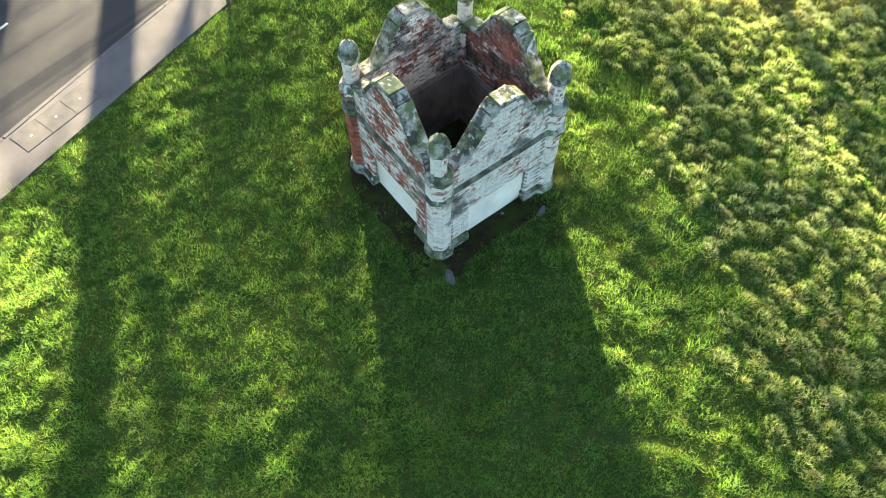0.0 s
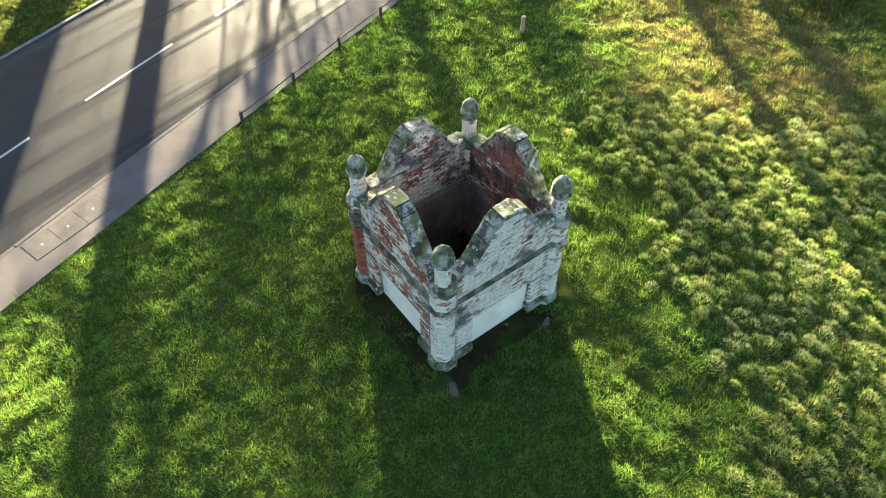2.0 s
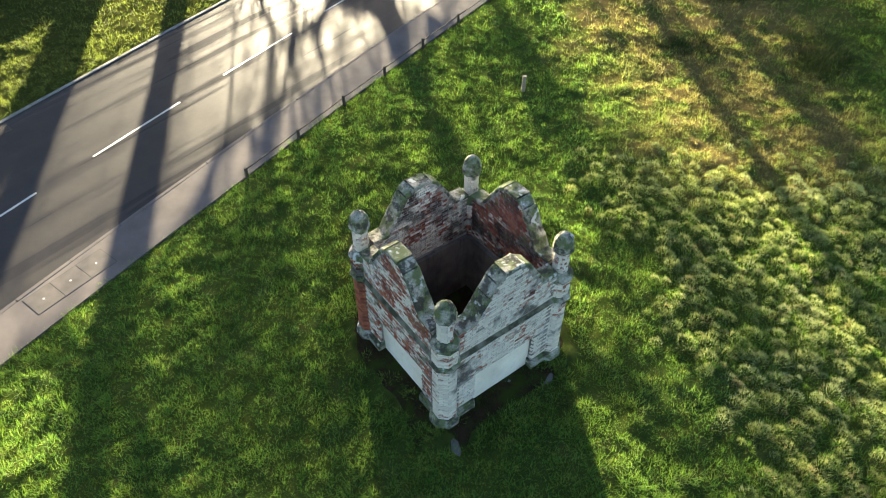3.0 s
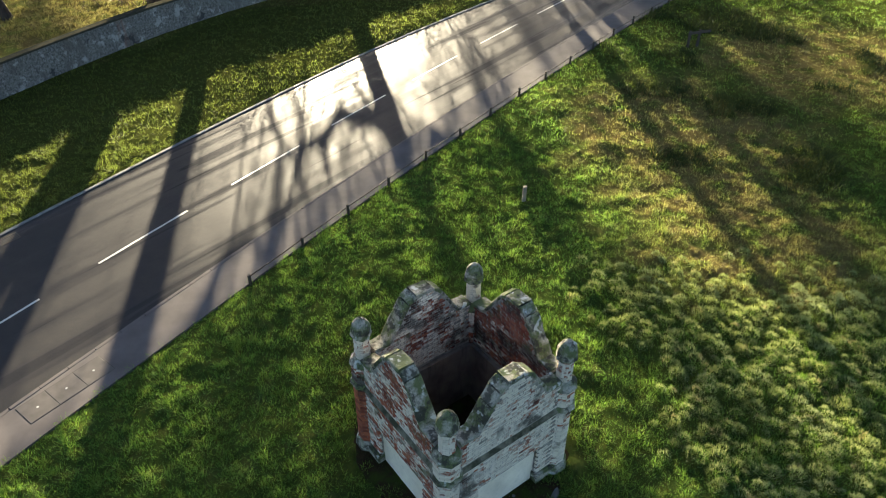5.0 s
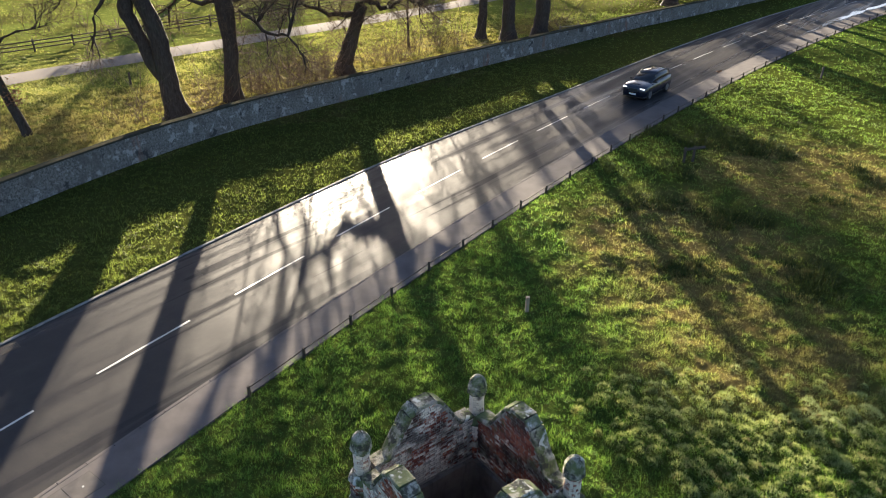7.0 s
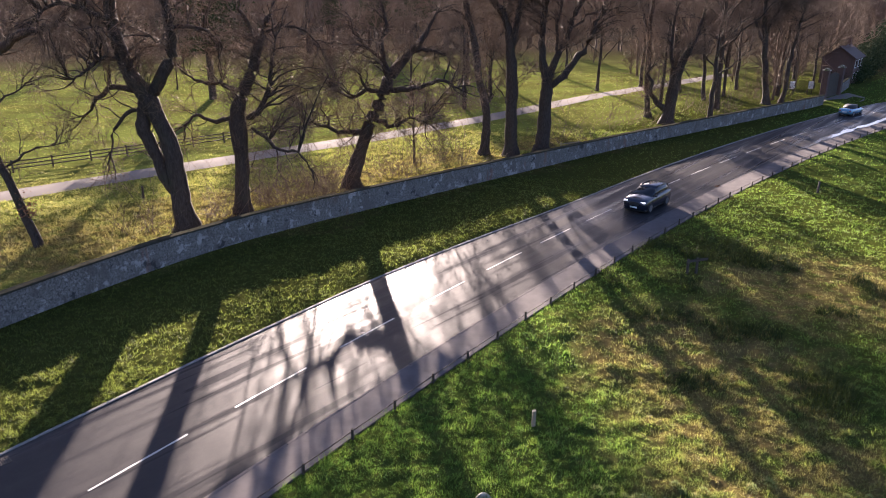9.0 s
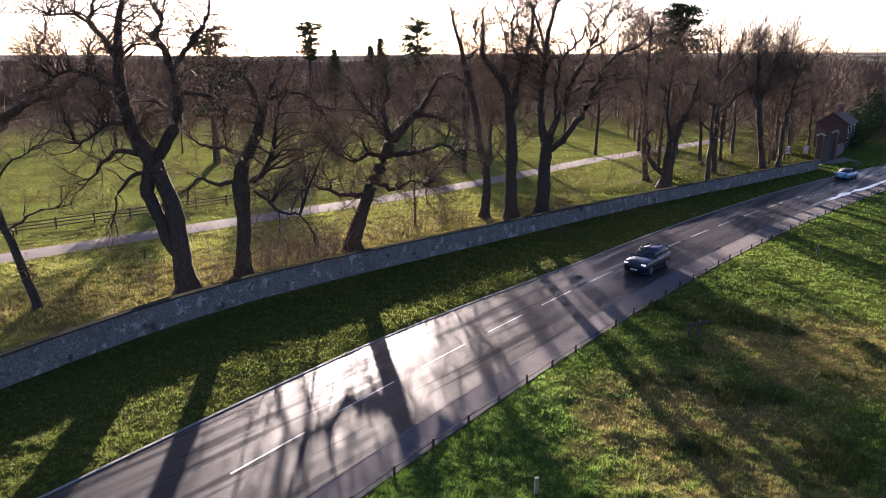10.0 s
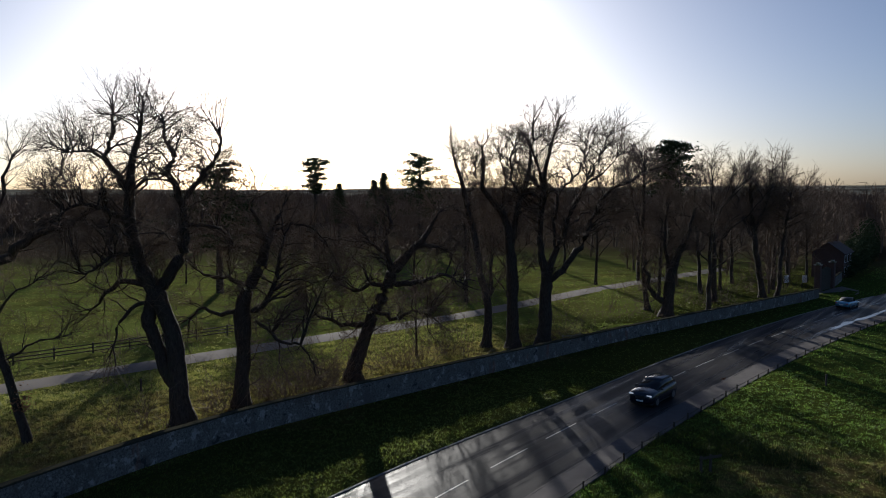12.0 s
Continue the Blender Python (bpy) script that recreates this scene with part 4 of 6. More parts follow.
bare_tree("gnarled leafless old tree with a thick burred trunk", (-15.45, 51.0), [
    stem(0, (0.0, -0.3, 0.76), (0.1, 2.0, 0.55), (0.3, 4.6, 0.52), (0.2, 6.5, 0.64), (0.3, 7.7, 0.52), (0.8, 8.9, 0.45), (1.7, 10.6, 0.40), (2.4, 12.8, 0.30), (3.0, 14.0, 0.18), (3.9, 15.7, 0.04)),
    stem(-1.5, (0.9, 7.1, 0.27), (1.9, 7.6, 0.22), (2.9, 9.2, 0.17), (3.3, 11.1, 0.14), (3.9, 13.1, 0.04)),
    stem(1, (-0.1, 7.3, 0.22), (-1.7, 6.8, 0.15), (-2.9, 7.3, 0.11), (-4.1, 6.3, 0.04)),
    stem(1.5, (0.5, 9.0, 0.22), (-0.9, 9.6, 0.15), (-2.5, 9.5, 0.11), (-3.7, 10.2, 0.04)),
    stem(-1, (2.1, 11.9, 0.18), (1.8, 13.6, 0.14), (1.0, 14.9, 0.09), (2.1, 15.6, 0.04)),
    stem(1.5, (2.5, 13.0, 0.15), (4.0, 13.5, 0.11), (5.3, 13.2, 0.08), (6.2, 11.8, 0.04)),
    stem(-2, (1.2, 6.5, 0.18), (3.0, 5.2, 0.12), (4.8, 4.9, 0.08), (5.9, 3.8, 0.04)),
], 12, 1.4, 2.6, 0.09, 0.009, crown=((3.0, 0.5, 10.2), (4.6, 3.6, 4.4), 80))
bare_tree("leaning leafless old tree with a split crown behind the wall", (-8.25, 58.4), [
    stem(0, (0.0, -0.3, 0.92), (0.1, 1.1, 0.61), (0.7, 2.8, 0.56), (1.3, 4.5, 0.50), (1.8, 5.8, 0.50), (2.8, 7.6, 0.48), (3.3, 9.1, 0.46), (4.1, 10.0, 0.39), (5.1, 11.1, 0.30), (6.0, 11.9, 0.23), (7.3, 14.3, 0.06)),
    stem(-1, (3.3, 9.1, 0.30), (2.9, 10.6, 0.25), (2.8, 12.1, 0.19), (3.4, 13.0, 0.16), (3.1, 14.6, 0.06)),
    stem(-1.5, (3.2, 8.5, 0.25), (3.8, 8.1, 0.23), (5.9, 8.5, 0.17), (7.8, 9.1, 0.13), (9.3, 8.2, 0.06)),
    stem(0.8, (1.4, 4.8, 0.27), (0.4, 4.7, 0.21), (-1.4, 4.8, 0.16), (-3.2, 5.5, 0.10), (-4.3, 5.0, 0.06)),
    stem(1.2, (2.0, 6.0, 0.25), (3.6, 5.0, 0.17), (4.9, 5.8, 0.11), (6.2, 5.4, 0.06)),
    stem(1.5, (2.9, 7.9, 0.23), (1.5, 8.2, 0.17), (0.3, 7.4, 0.13), (-1.2, 8.0, 0.06)),
    stem(1.5, (5.3, 11.2, 0.19), (6.7, 11.3, 0.16), (7.9, 10.7, 0.06)),
    stem(1.5, (2.9, 10.5, 0.17), (1.4, 11.7, 0.13), (0.1, 13.5, 0.06)),
], 13, 1.5, 2.7, 0.08, 0.009, crown=((2.6, 0.4, 9.4), (8.4, 4.2, 5.2), 150))
bare_tree("tall slim leafless tree with a leaning top behind the wall", (3.5, 71.6), [
    stem(0, (0.0, -0.3, 0.61), (0.2, 2.8, 0.41), (0.1, 4.8, 0.39), (-0.6, 7.4, 0.37), (-1.1, 10.9, 0.33), (-1.6, 12.8, 0.29), (-2.2, 15.5, 0.25), (-2.7, 17.4, 0.18), (-3.3, 19.2, 0.12), (-3.5, 20.3, 0.06)),
    stem(0.5, (0.2, 4.6, 0.20), (0.7, 7.1, 0.14), (0.5, 9.9, 0.06)),
    stem(1.2, (-1.6, 12.9, 0.18), (-3.4, 14.4, 0.12), (-5.0, 14.0, 0.06)),
    stem(-1, (-2.2, 15.5, 0.16), (-0.9, 16.5, 0.10), (-1.4, 18.5, 0.06)),
], 14, 1.5, 2.3, 0.0, 0.010, crown=((-2.6, 0.2, 16.4), (3.0, 2.8, 4.6), 40))
bare_tree(OLD, (6.2, 71.2), [
    stem(0, (0.0, -0.3, 0.88), (-0.1, 2.3, 0.60), (-0.1, 6.2, 0.55), (-0.3, 10.0, 0.49), (-0.8, 13.1, 0.33), (-2.1, 14.7, 0.27), (-3.2, 16.0, 0.22), (-3.1, 17.7, 0.15), (-3.2, 20.3, 0.07)),
    stem(0, (-0.3, 10.1, 0.33), (0.1, 13.1, 0.29), (0.5, 14.7, 0.27), (1.3, 16.8, 0.20), (1.7, 18.7, 0.15), (1.4, 20.8, 0.07)),
    stem(1, (-0.5, 11.9, 0.20), (-1.2, 14.4, 0.13), (-0.7, 16.6, 0.11), (-1.4, 19.5, 0.07)),
    stem(-1.5, (0.6, 14.9, 0.20), (-0.4, 17.1, 0.13), (-0.4, 19.6, 0.07)),
], 15, 1.6, 2.5, 0.0, 0.010, crown=((-0.4, 0.2, 17.2), (4.0, 3.6, 4.8), 70))
bare_tree("broad leafless old oak with wide spreading limbs", (9.3, 72.0), [
    stem(0, (0.0, -0.3, 0.97), (0.2, 2.4, 0.69), (0.2, 5.5, 0.58), (0.4, 7.0, 0.61), (-0.3, 9.3, 0.35), (-0.4, 12.4, 0.31), (-0.2, 15.8, 0.26), (0.3, 19.0, 0.19), (0.9, 21.3, 0.11), (1.6, 23.4, 0.05)),
    stem(-0.6, (0.4, 6.9, 0.39), (1.2, 9.7, 0.32), (2.1, 11.8, 0.29), (2.9, 14.3, 0.23), (4.1, 16.5, 0.18), (5.2, 18.6, 0.11), (6.5, 21.7, 0.05)),
    stem(-1.5, (0.5, 6.5, 0.39), (2.2, 8.4, 0.32), (4.0, 10.9, 0.27), (4.8, 12.8, 0.24), (5.6, 14.9, 0.19), (6.7, 16.2, 0.16), (8.5, 16.6, 0.11), (9.7, 18.1, 0.05)),
    stem(1.2, (1.1, 9.9, 0.19), (1.0, 12.7, 0.16), (1.7, 15.7, 0.14), (3.7, 17.7, 0.10), (4.4, 20.4, 0.05)),
    stem(1.5, (-0.2, 15.5, 0.18), (-1.2, 17.4, 0.14), (-2.5, 18.5, 0.11), (-3.4, 21.5, 0.05)),
    stem(-2, (-0.1, 16.3, 0.16), (-1.1, 19.2, 0.11), (-1.5, 22.2, 0.05)),
    stem(2, (2.3, 12.2, 0.14), (4.4, 13.8, 0.10), (7.2, 13.2, 0.05)),
    stem(1.5, (4.2, 16.5, 0.13), (6.1, 17.6, 0.08), (8.2, 19.8, 0.05)),
], 16, 1.4, 2.8, 0.0, 0.010, crown=((2.6, 0.0, 16.8), (7.6, 5.2, 6.2), 220))
bare_tree("leafless tree with several leaning stems behind the wall", (27.0, 89.2), [
    stem(0, (0.0, -0.3, 1.00), (0.2, 1.8, 0.71), (0.4, 5.4, 0.59), (1.4, 8.2, 0.41), (2.7, 11.0, 0.27), (3.2, 14.0, 0.09)),
    stem(0.5, (0.1, 1.3, 0.47), (-1.2, 2.5, 0.35), (-2.3, 3.9, 0.27), (-2.9, 7.8, 0.09)),
    stem(1, (0.4, 5.0, 0.30), (-0.3, 9.2, 0.21), (0.0, 14.0, 0.09)),
], 17, 1.5, 2.8, 0.02, 0.014, crown=((0.4, 0.4, 11.0), (4.0, 3.2, 4.6), 50))
bare_tree("tall slender leafless tree with a narrow crown", (26.1, 94.6), [
    stem(0, (0.0, -0.3, 0.50), (-0.4, 2.9, 0.34), (-0.8, 9.6, 0.28), (-0.8, 15.4, 0.22), (-0.7, 20.3, 0.09)),
    stem(0.5, (-0.7, 9.6, 0.22), (-2.1, 14.7, 0.16), (-2.9, 19.7, 0.09)),
], 18, 1.3, 2.6, 0.0, 0.014, crown=((-1.4, 0.3, 16.5), (3.0, 2.8, 4.8), 50))
bare_tree("tall leafless tree with fanned upright limbs", (46.3, 106.0), [
    stem(0, (0.0, -0.3, 0.63), (-0.3, 2.2, 0.43), (-1.4, 8.3, 0.37), (-2.1, 13.7, 0.28), (-2.6, 19.9, 0.09)),
    stem(0.5, (-1.3, 7.9, 0.26), (-2.8, 11.7, 0.20), (-4.5, 15.7, 0.09)),
    stem(0.5, (-1.4, 8.9, 0.26), (-0.2, 12.9, 0.20), (0.9, 18.9, 0.09)),
], 19, 1.3, 2.8, 0.0, 0.015, crown=((-2.0, 0.3, 15.0), (4.4, 3.4, 5.2), 70))
bare_tree("slender leafless tree leaning towards the road", (48.7, 106.5), [
    stem(0, (0.0, -0.3, 0.39), (0.4, 5.5, 0.29), (0.8, 10.1, 0.23), (1.5, 14.9, 0.10)),
], 20, 1.4, 2.6, 0.0, 0.015, crown=((1.4, 0.2, 13.0), (3.4, 3.0, 4.0), 50))


def wild_limbs(r, height, spread, trunk, forks):
    """Limbs of a tree of ordinary growth."""
    lean = r.normal(0, 0.05, 2) * height
    fork = height * r.uniform(0.22, 0.4)
    main = [(0, 0, -0.3, trunk * 1.5), (0, 0, 0.4, trunk), (lean[0] * 0.3, lean[1] * 0.3, fork, trunk * 0.8), (lean[0] * 0.7, lean[1] * 0.7, height * 0.65, trunk * 0.42), (lean[0], lean[1], height * 0.98, 0.03)]
    out = [main]
    for i in range(forks):
        a = i * 2.4 + r.uniform(-0.5, 0.5)
        z0 = fork + (height * 0.75 - fork) * i / forks * r.uniform(0.8, 1.1)
        f = (z0 - fork) / (height - fork)
        l = spread * r.uniform(0.7, 1.05) * (1 - 0.45 * f)
        up = min(height * 0.97 - z0, l * r.uniform(0.7, 1.6))
        x, y = lean[0] * z0 / height, lean[1] * z0 / height
        out.append([(x, y, z0, trunk * 0.42 * (1 - 0.5 * f)), (x + math.cos(a) * l * 0.45, y + math.sin(a) * l * 0.45, z0 + up * 0.42, trunk * 0.26 * (1 - 0.5 * f)), (x + math.cos(a) * l * 0.8, y + math.sin(a) * l * 0.8, z0 + up * 0.75, trunk * 0.14), (x + math.cos(a) * l, y + math.sin(a) * l, z0 + up, 0.03)])
    return out


WOOD = "leafless woodland tree with a slender forked trunk in the park"
r = np.random.default_rng(40)
patterns = []
for i in range(4):
    patterns.append(bare_tree(WOOD, ((37.5, 101.5), (34.4, 95.0), (51.5, 114.5), (24.5, 121.0))[i], wild_limbs(r, (20.5, 18, 20.5, 17)[i], (6.5, 5, 6, 5)[i], (0.40, 0.33, 0.36, 0.27)[i], 7), 50 + i, 0.40, 3.0, 0.0, 0.020, kit=LIGHT))
# the other trees behind the wall and in the park: x, y, pattern, scale
# the first two are added, hidden behind the oak, to shade the meadow
PARK = [(7.0, 86.0, 3, 0.75), (4.2, 82.5, 1, 0.66), (30.0, 103.0, 1, 0.9), (43.0, 114.0, 3, 1.0), (38.5, 110.0, 2, 0.8), (48.0, 122.0, 1, 1.0), (2.0, 101.0, 1, 0.92), (8.5, 107.0, 3, 0.98),
        (33.0, 126.0, 0, 0.8), (58.0, 126.0, 2, 0.85), (61.5, 123.5, 1, 0.7), (-33.0, 118.0, 3, 0.42), (-46.0, 122.0, 1, 0.45), (10.0, 120.0, 0, 0.85), (-6.0, 112.0, 3, 0.8),
        (64.0, 136.0, 1, 0.9), (22.0, 138.0, 1, 0.85), (70.0, 150.0, 3, 1.0), (55.0, 146.0, 0, 0.8), (-3.4, 67.5, 3, 0.45), (3.0, 128.0, 1, 0.95)]
rr = random.Random(9)
for x, y, k, s in PARK:
    ob = copy_thing(patterns[k], Matrix.Translation((x, y, 0)) @ Matrix.Rotation(rr.uniform(0, 6.28), 4, "Z"))
    ob.scale = (s * rr.uniform(0.9, 1.1), s * rr.uniform(0.9, 1.1), s)
    tagged(ob, group="woodland trees")
tagged(patterns[3], group="woodland trees")

# slim sapling with a stub of dead leaves, and a heavy bough reaching in from a tree outside the view
bare_tree("slim leafless young tree with a straight trunk on rough grass", (-26.7, 43.5), [
    [(0, 0, -0.2, 0.42), (-0.1, 0, 0.5, 0.30), (-0.9, 0, 3.5, 0.27), (-1.9, 0, 7.5, 0.22), (-2.6, 0, 11.0, 0.14), (-3.2, 0, 15.0, 0.04)],
    [(-1.9, 0, 7.6, 0.12), (-0.4, -0.6, 9.4, 0.07), (1.6, -0.8, 10.6, 0.03)],
    [(-1.3, 0, 5.2, 0.10), (0.3, 0.6, 6.3, 0.06), (2.0, 0.8, 6.6, 0.02)],
    [(-2.4, 0, 10.0, 0.10), (-3.6, 0.5, 12.4, 0.06), (-4.2, 0.7, 14.6, 0.02)]], 71, 1.2, 1.9)
bare_tree("leafless old tree with a long crooked bough", (-34.0, 49.0), [
    [(0, 0, -0.3, 1.0), (0, 0, 0.6, 0.8), (0.2, 0, 5, 0.66), (-0.2, 0, 10, 0.5), (-1, 0, 15, 0.3), (-1.4, 0, 20.5, 0.05)],
    [(0.1, 0, 8.8, 0.40), (3.2, -0.3, 11.6, 0.34), (6.0, -0.4, 13.0, 0.29), (8.0, -0.4, 13.4, 0.24), (9.3, -0.4, 14.6, 0.18), (10.2, -0.4, 14.7, 0.10)],
    [(4.6, -0.3, 12.3, 0.18), (5.8, 0.8, 15.2, 0.12), (7.0, 1.2, 19.0, 0.04)],
    [(-0.2, 0, 10.4, 0.3), (2.0, 0.9, 14.4, 0.18), (3.2, 1.2, 18.8, 0.05)],
    [(-0.5, 0, 12.4, 0.24), (-3, 1, 15.4, 0.14), (-5, 1.4, 18.4, 0.04)]], 72, 1.2, 2.8)


# evergreens that stand over the woods
def cedar(label, xy, height, base, count, reach, seed, shape="plates", z=0.0):
    """A conifer: boughs at uneven heights that carry plates or tufts of needles."""
    r = np.random.default_rng(seed)
    tree = thing("conifer", label, "tree", Matrix.Translation((*xy, z)))
    k = height / 20
    strands = [(np.array([(0, 0, -0.3), (0.1, 0, height * 0.4), (0, 0.1, height * 0.75), (0, 0, height * 0.97)]), np.array([0.6, 0.45, 0.26, 0.06]) * k, 7)]
    tips, size = [], []
    for i in range(count):
        f = (i + r.uniform(0, 1)) / count
        h = base + (height * 0.97 - base) * f
        if shape == "plates":
            w = reach * (0.55 + 0.6 * math.sin(math.pi * min(1.0, f * 0.9 + 0.12))) * r.uniform(0.55, 1.05)
            lift = 0.22 - 0.25 * (1 - f)
        elif shape == "umbrella":
            w = reach * (0.45 + 0.65 * f) * r.uniform(0.5, 1.0)
            lift = 0.30 - 0.15 * f
        else:
            w = reach * (1 - 0.95 * f) + 0.12
            lift = -0.12
        a = i * 2.4 + r.uniform(-0.5, 0.5)
        end = np.array([math.cos(a) * w, math.sin(a) * w, h + w * lift])
        mid = np.array([math.cos(a) * w * 0.5, math.sin(a) * w * 0.5, h + w * lift * 0.9])
        strands.append((np.array([(0, 0, h - 0.25 * w * (shape != "spire")), mid, end]), np.array([0.13, 0.08, 0.03]) * k, 4))
        for q in np.linspace(0.2, 1.05, 7):
            p = np.array([0, 0, h]) * (1 - q) + end * q
            p[2] = h + w * lift * min(1, q * 1.3)
            tips.append(p + r.normal(0, 0.12, 3) * w * np.array([1, 1, 0.35]))
            size.append(w * r.uniform(0.17, 0.30) + 0.20)
    V, Q = tubes(strands)
    link("trunk", V, Q, bark, tree)
    P, S = np.array(tips), np.array(size)
    n = 46
    c = np.repeat(P, n, axis=0) + r.normal(0, 1, (len(P) * n, 3)) * np.repeat(S, n)[:, None] * np.array([1, 1, 0.24 if shape != "spire" else 0.5])
    e = r.normal(0, 1, (len(c), 3)) * np.array([1, 1, 0.6])
    e /= np.linalg.norm(e, axis=1)[:, None]
    g = np.cross(e, r.normal(0, 1, (len(c), 3)))
    g /= np.linalg.norm(g, axis=1)[:, None]
    s = r.uniform(0.26, 0.52, (len(c), 1)) * (k if shape != "spire" else 0.6 * k)
    T = np.stack([c - g * s * 0.28, c + g * s * 0.28, c + e * s], 1).reshape(-1, 3)
    link("crown", T, np.arange(len(T)).reshape(-1, 3), needle_mat, tree, "dark layered needles", False)
    return tree


cedar("dark layered cedar standing in the park woods", (-36.5, 111.0), 20.5, 7.0, 27, 5.4, 81)
cedar("dark flat-topped cedar standing over the woods", (-38.0, 199.0), 25.6, 15.0, 20, 5.0, 82, "umbrella")
cedar("dark layered cedar standing over the woods", (-9.0, 200.0), 26.4, 9.0, 34, 7.0, 83)
cedar("broken-topped dark pine standing over the woods", (40.0, 131.0), 25.2, 15.0, 26, 4.6, 84)
cedar("slim dark conifer above the far woods", (-19.5, 206.0), 22.0, 7.0, 52, 4.4, 85, "spire")
cedar("slim dark conifer above the far woods", (-22.8, 210.0), 20.0, 7.0, 52, 4.0, 86, "spire")
cedar("slim dark conifer above the far woods", (-33.5, 212.0), 19.0, 7.0, 48, 3.6, 87, "spire")

# far woods that close the park: one body of countless bare trees, from a few kinds
r = np.random.default_rng(90)
KINDS = []
for k in range(7):
    strands = [(np.array([(0, 0, -0.03), (r.normal(0, 0.015), 0, 0.5), (r.normal(0, 0.03), r.normal(0, 0.03), 1.0)]), np.array([0.014, 0.010, 0.002]), 4)]
    for i in range(18 if k < 5 else 22):
        f = r.uniform(0.14, 0.92) if k < 5 else r.uniform(0.0, 0.35)
        b = r.uniform(0, 6.28)
        l = 0.34 * (1.1 - 0.8 * abs(f - 0.5)) * r.uniform(0.6, 1.1)
        q, c = grow(r, np.array([0, 0, f * 0.92]), np.array([math.cos(b), math.sin(b), 1.1]), l, 0.0042, 0.2, 0.08, 2)
        strands.append((q, c + 0.0006, 3))
        for j in range(4):
            q2, c2 = grow(r, q[1 + j % 2], r.normal(0, 1, 3) + np.array([0, 0, 0.7]), l * r.uniform(0.4, 0.75), 0.0028, 0.25, 0.05, 1)
            strands.append((q2, c2 + 0.0010, 3))
    KINDS.append(tubes(strands))
V, Q, at = [], [], 0
for i in range(420):
    a = r.uniform(-0.66, 0.74) if i < 320 else r.uniform(0.40, 0.62)
    far = r.uniform(0, 1) ** 1.5
    near = 192 - 72 * float(step(np.array(a), 0.10, 0.34))
    d = near + far * 300
    x, y = math.sin(a) * d, math.cos(a) * d
    s_, n_ = x * AX + y * AY, x * AY - y * AX
    if n_ > -27 + 0.0013 * max(0, s_ - 120) ** 2 and s_ < 180:
        continue
    h = r.uniform(12.0, 17.4) * (1 + 0.10 * far)
    kind = int(r.integers(0, 5))
    if r.uniform() < 0.55:
        h *= r.uniform(0.35, 0.75)
        kind = 5 + int(r.integers(0, 2))
    v, q = KINDS[kind]
    t = r.uniform(0, 6.28)
    c, k = math.cos(t) * h * 1.1, math.sin(t) * h * 1.1
    V.append(np.stack([x + v[:, 0] * c - v[:, 1] * k, y + v[:, 0] * k + v[:, 1] * c, v[:, 2] * h], -1))
    Q.append(q + at)
    at += len(v)
me = mesh_np("far_woods", np.concatenate(V), np.concatenate(Q), 4, True)
me.materials.append(twig_mat)
tagged(new("far_woods", me), "dense bare brown winter woods closing the park", "woods", kind="stuff")

# woods of the farther distance: fans of thin upright twigs
n = 5200
a, d = r.uniform(-0.75, 0.85, n), 330 + 900 * r.uniform(0, 1, n) ** 1.3
x, y = np.sin(a) * d, np.cos(a) * d
n_ = x * AY - y * AX
keep = (n_ < -26) | (n_ > 40) | (y > 330)
x, y = x[keep], y[keep]
z0 = 34 * step(np.hypot(x, y), 900, 2300) * 0.3
h = r.uniform(9.0, 18.5, len(x)) * (0.62 + 0.45 * vnoise(x * 0.012, y * 0.012, 77) + 0.35 * vnoise(x * 0.06, y * 0.06, 78))
T = []
for k in range(6):
    lean = r.normal(0, 0.22, len(x)) * h
    b, w = r.uniform(0.05, 0.45, len(x)), r.uniform(0.3, 1.0, len(x))
    hh = h * r.uniform(0.7, 1.0, len(x))
    T.append(np.stack([np.stack([x - w, y, z0 - 0.5 + 0 * x], -1), np.stack([x + w, y + r.normal(0, 0.6, len(x)), z0 - 0.5 + 0 * x], -1), np.stack([x + lean, y + r.normal(0, 1.5, len(x)), z0 + hh], -1)], 1))
T = np.concatenate(T).reshape(-1, 3)
me = mesh_np("distant_woods", T, np.arange(len(T)).reshape(-1, 3), 3)
me.materials.append(twig_mat)
tagged(new("distant_woods", me), "distant brown winter woodland along the horizon", "woods", kind="stuff")

# bramble and scrub among the trunks behind the wall
V, Q = [], []
roots = []
for cx, cy, rx, ry, n in ((-12.8, 52.8, 2.6, 1.4, 120), (-10.2, 55.6, 2.4, 1.4, 110), (-16.8, 49.4, 1.6, 1.0, 50), (-21.0, 46.2, 2.0, 1.0, 24), (-5.0, 62.5, 3.5, 2.0, 110), (0.5, 67.5, 2.5, 2.0, 40), (-10.5, 57.5, 1.6, 1.4, 26), (13.0, 77.0, 4.0, 3.0, 50), (22.0, 88.0, 5.0, 3.5, 60), (36.0, 99.0, 6.0, 4.0, 80), (48.0, 112.0, 6.0, 5.0, 110), (-2.0, 74.0, 5.0, 3.0, 40), (30, 112, 9, 6, 80), (12, 100, 8, 4, 40)):
    for i in range(n):
        roots.append((cx + r.normal(0, rx * 0.5), cy + r.normal(0, ry * 0.5), 0.05))
roots = np.array(roots)
w = r.normal(0, 0.55, roots.shape) + np.array([0, 0, 1.0])
V, Q = place_sprays(r, roots, w, r.uniform(1.4, 4.2, len(roots)), LIGHT, 0.014)
me = mesh_np("scrub", V, Q, 4, True)
me.materials.append(twig_mat)
tagged(new("scrub", me), "leafless brown scrub and suckers among the trunks", "shrub", kind="stuff")


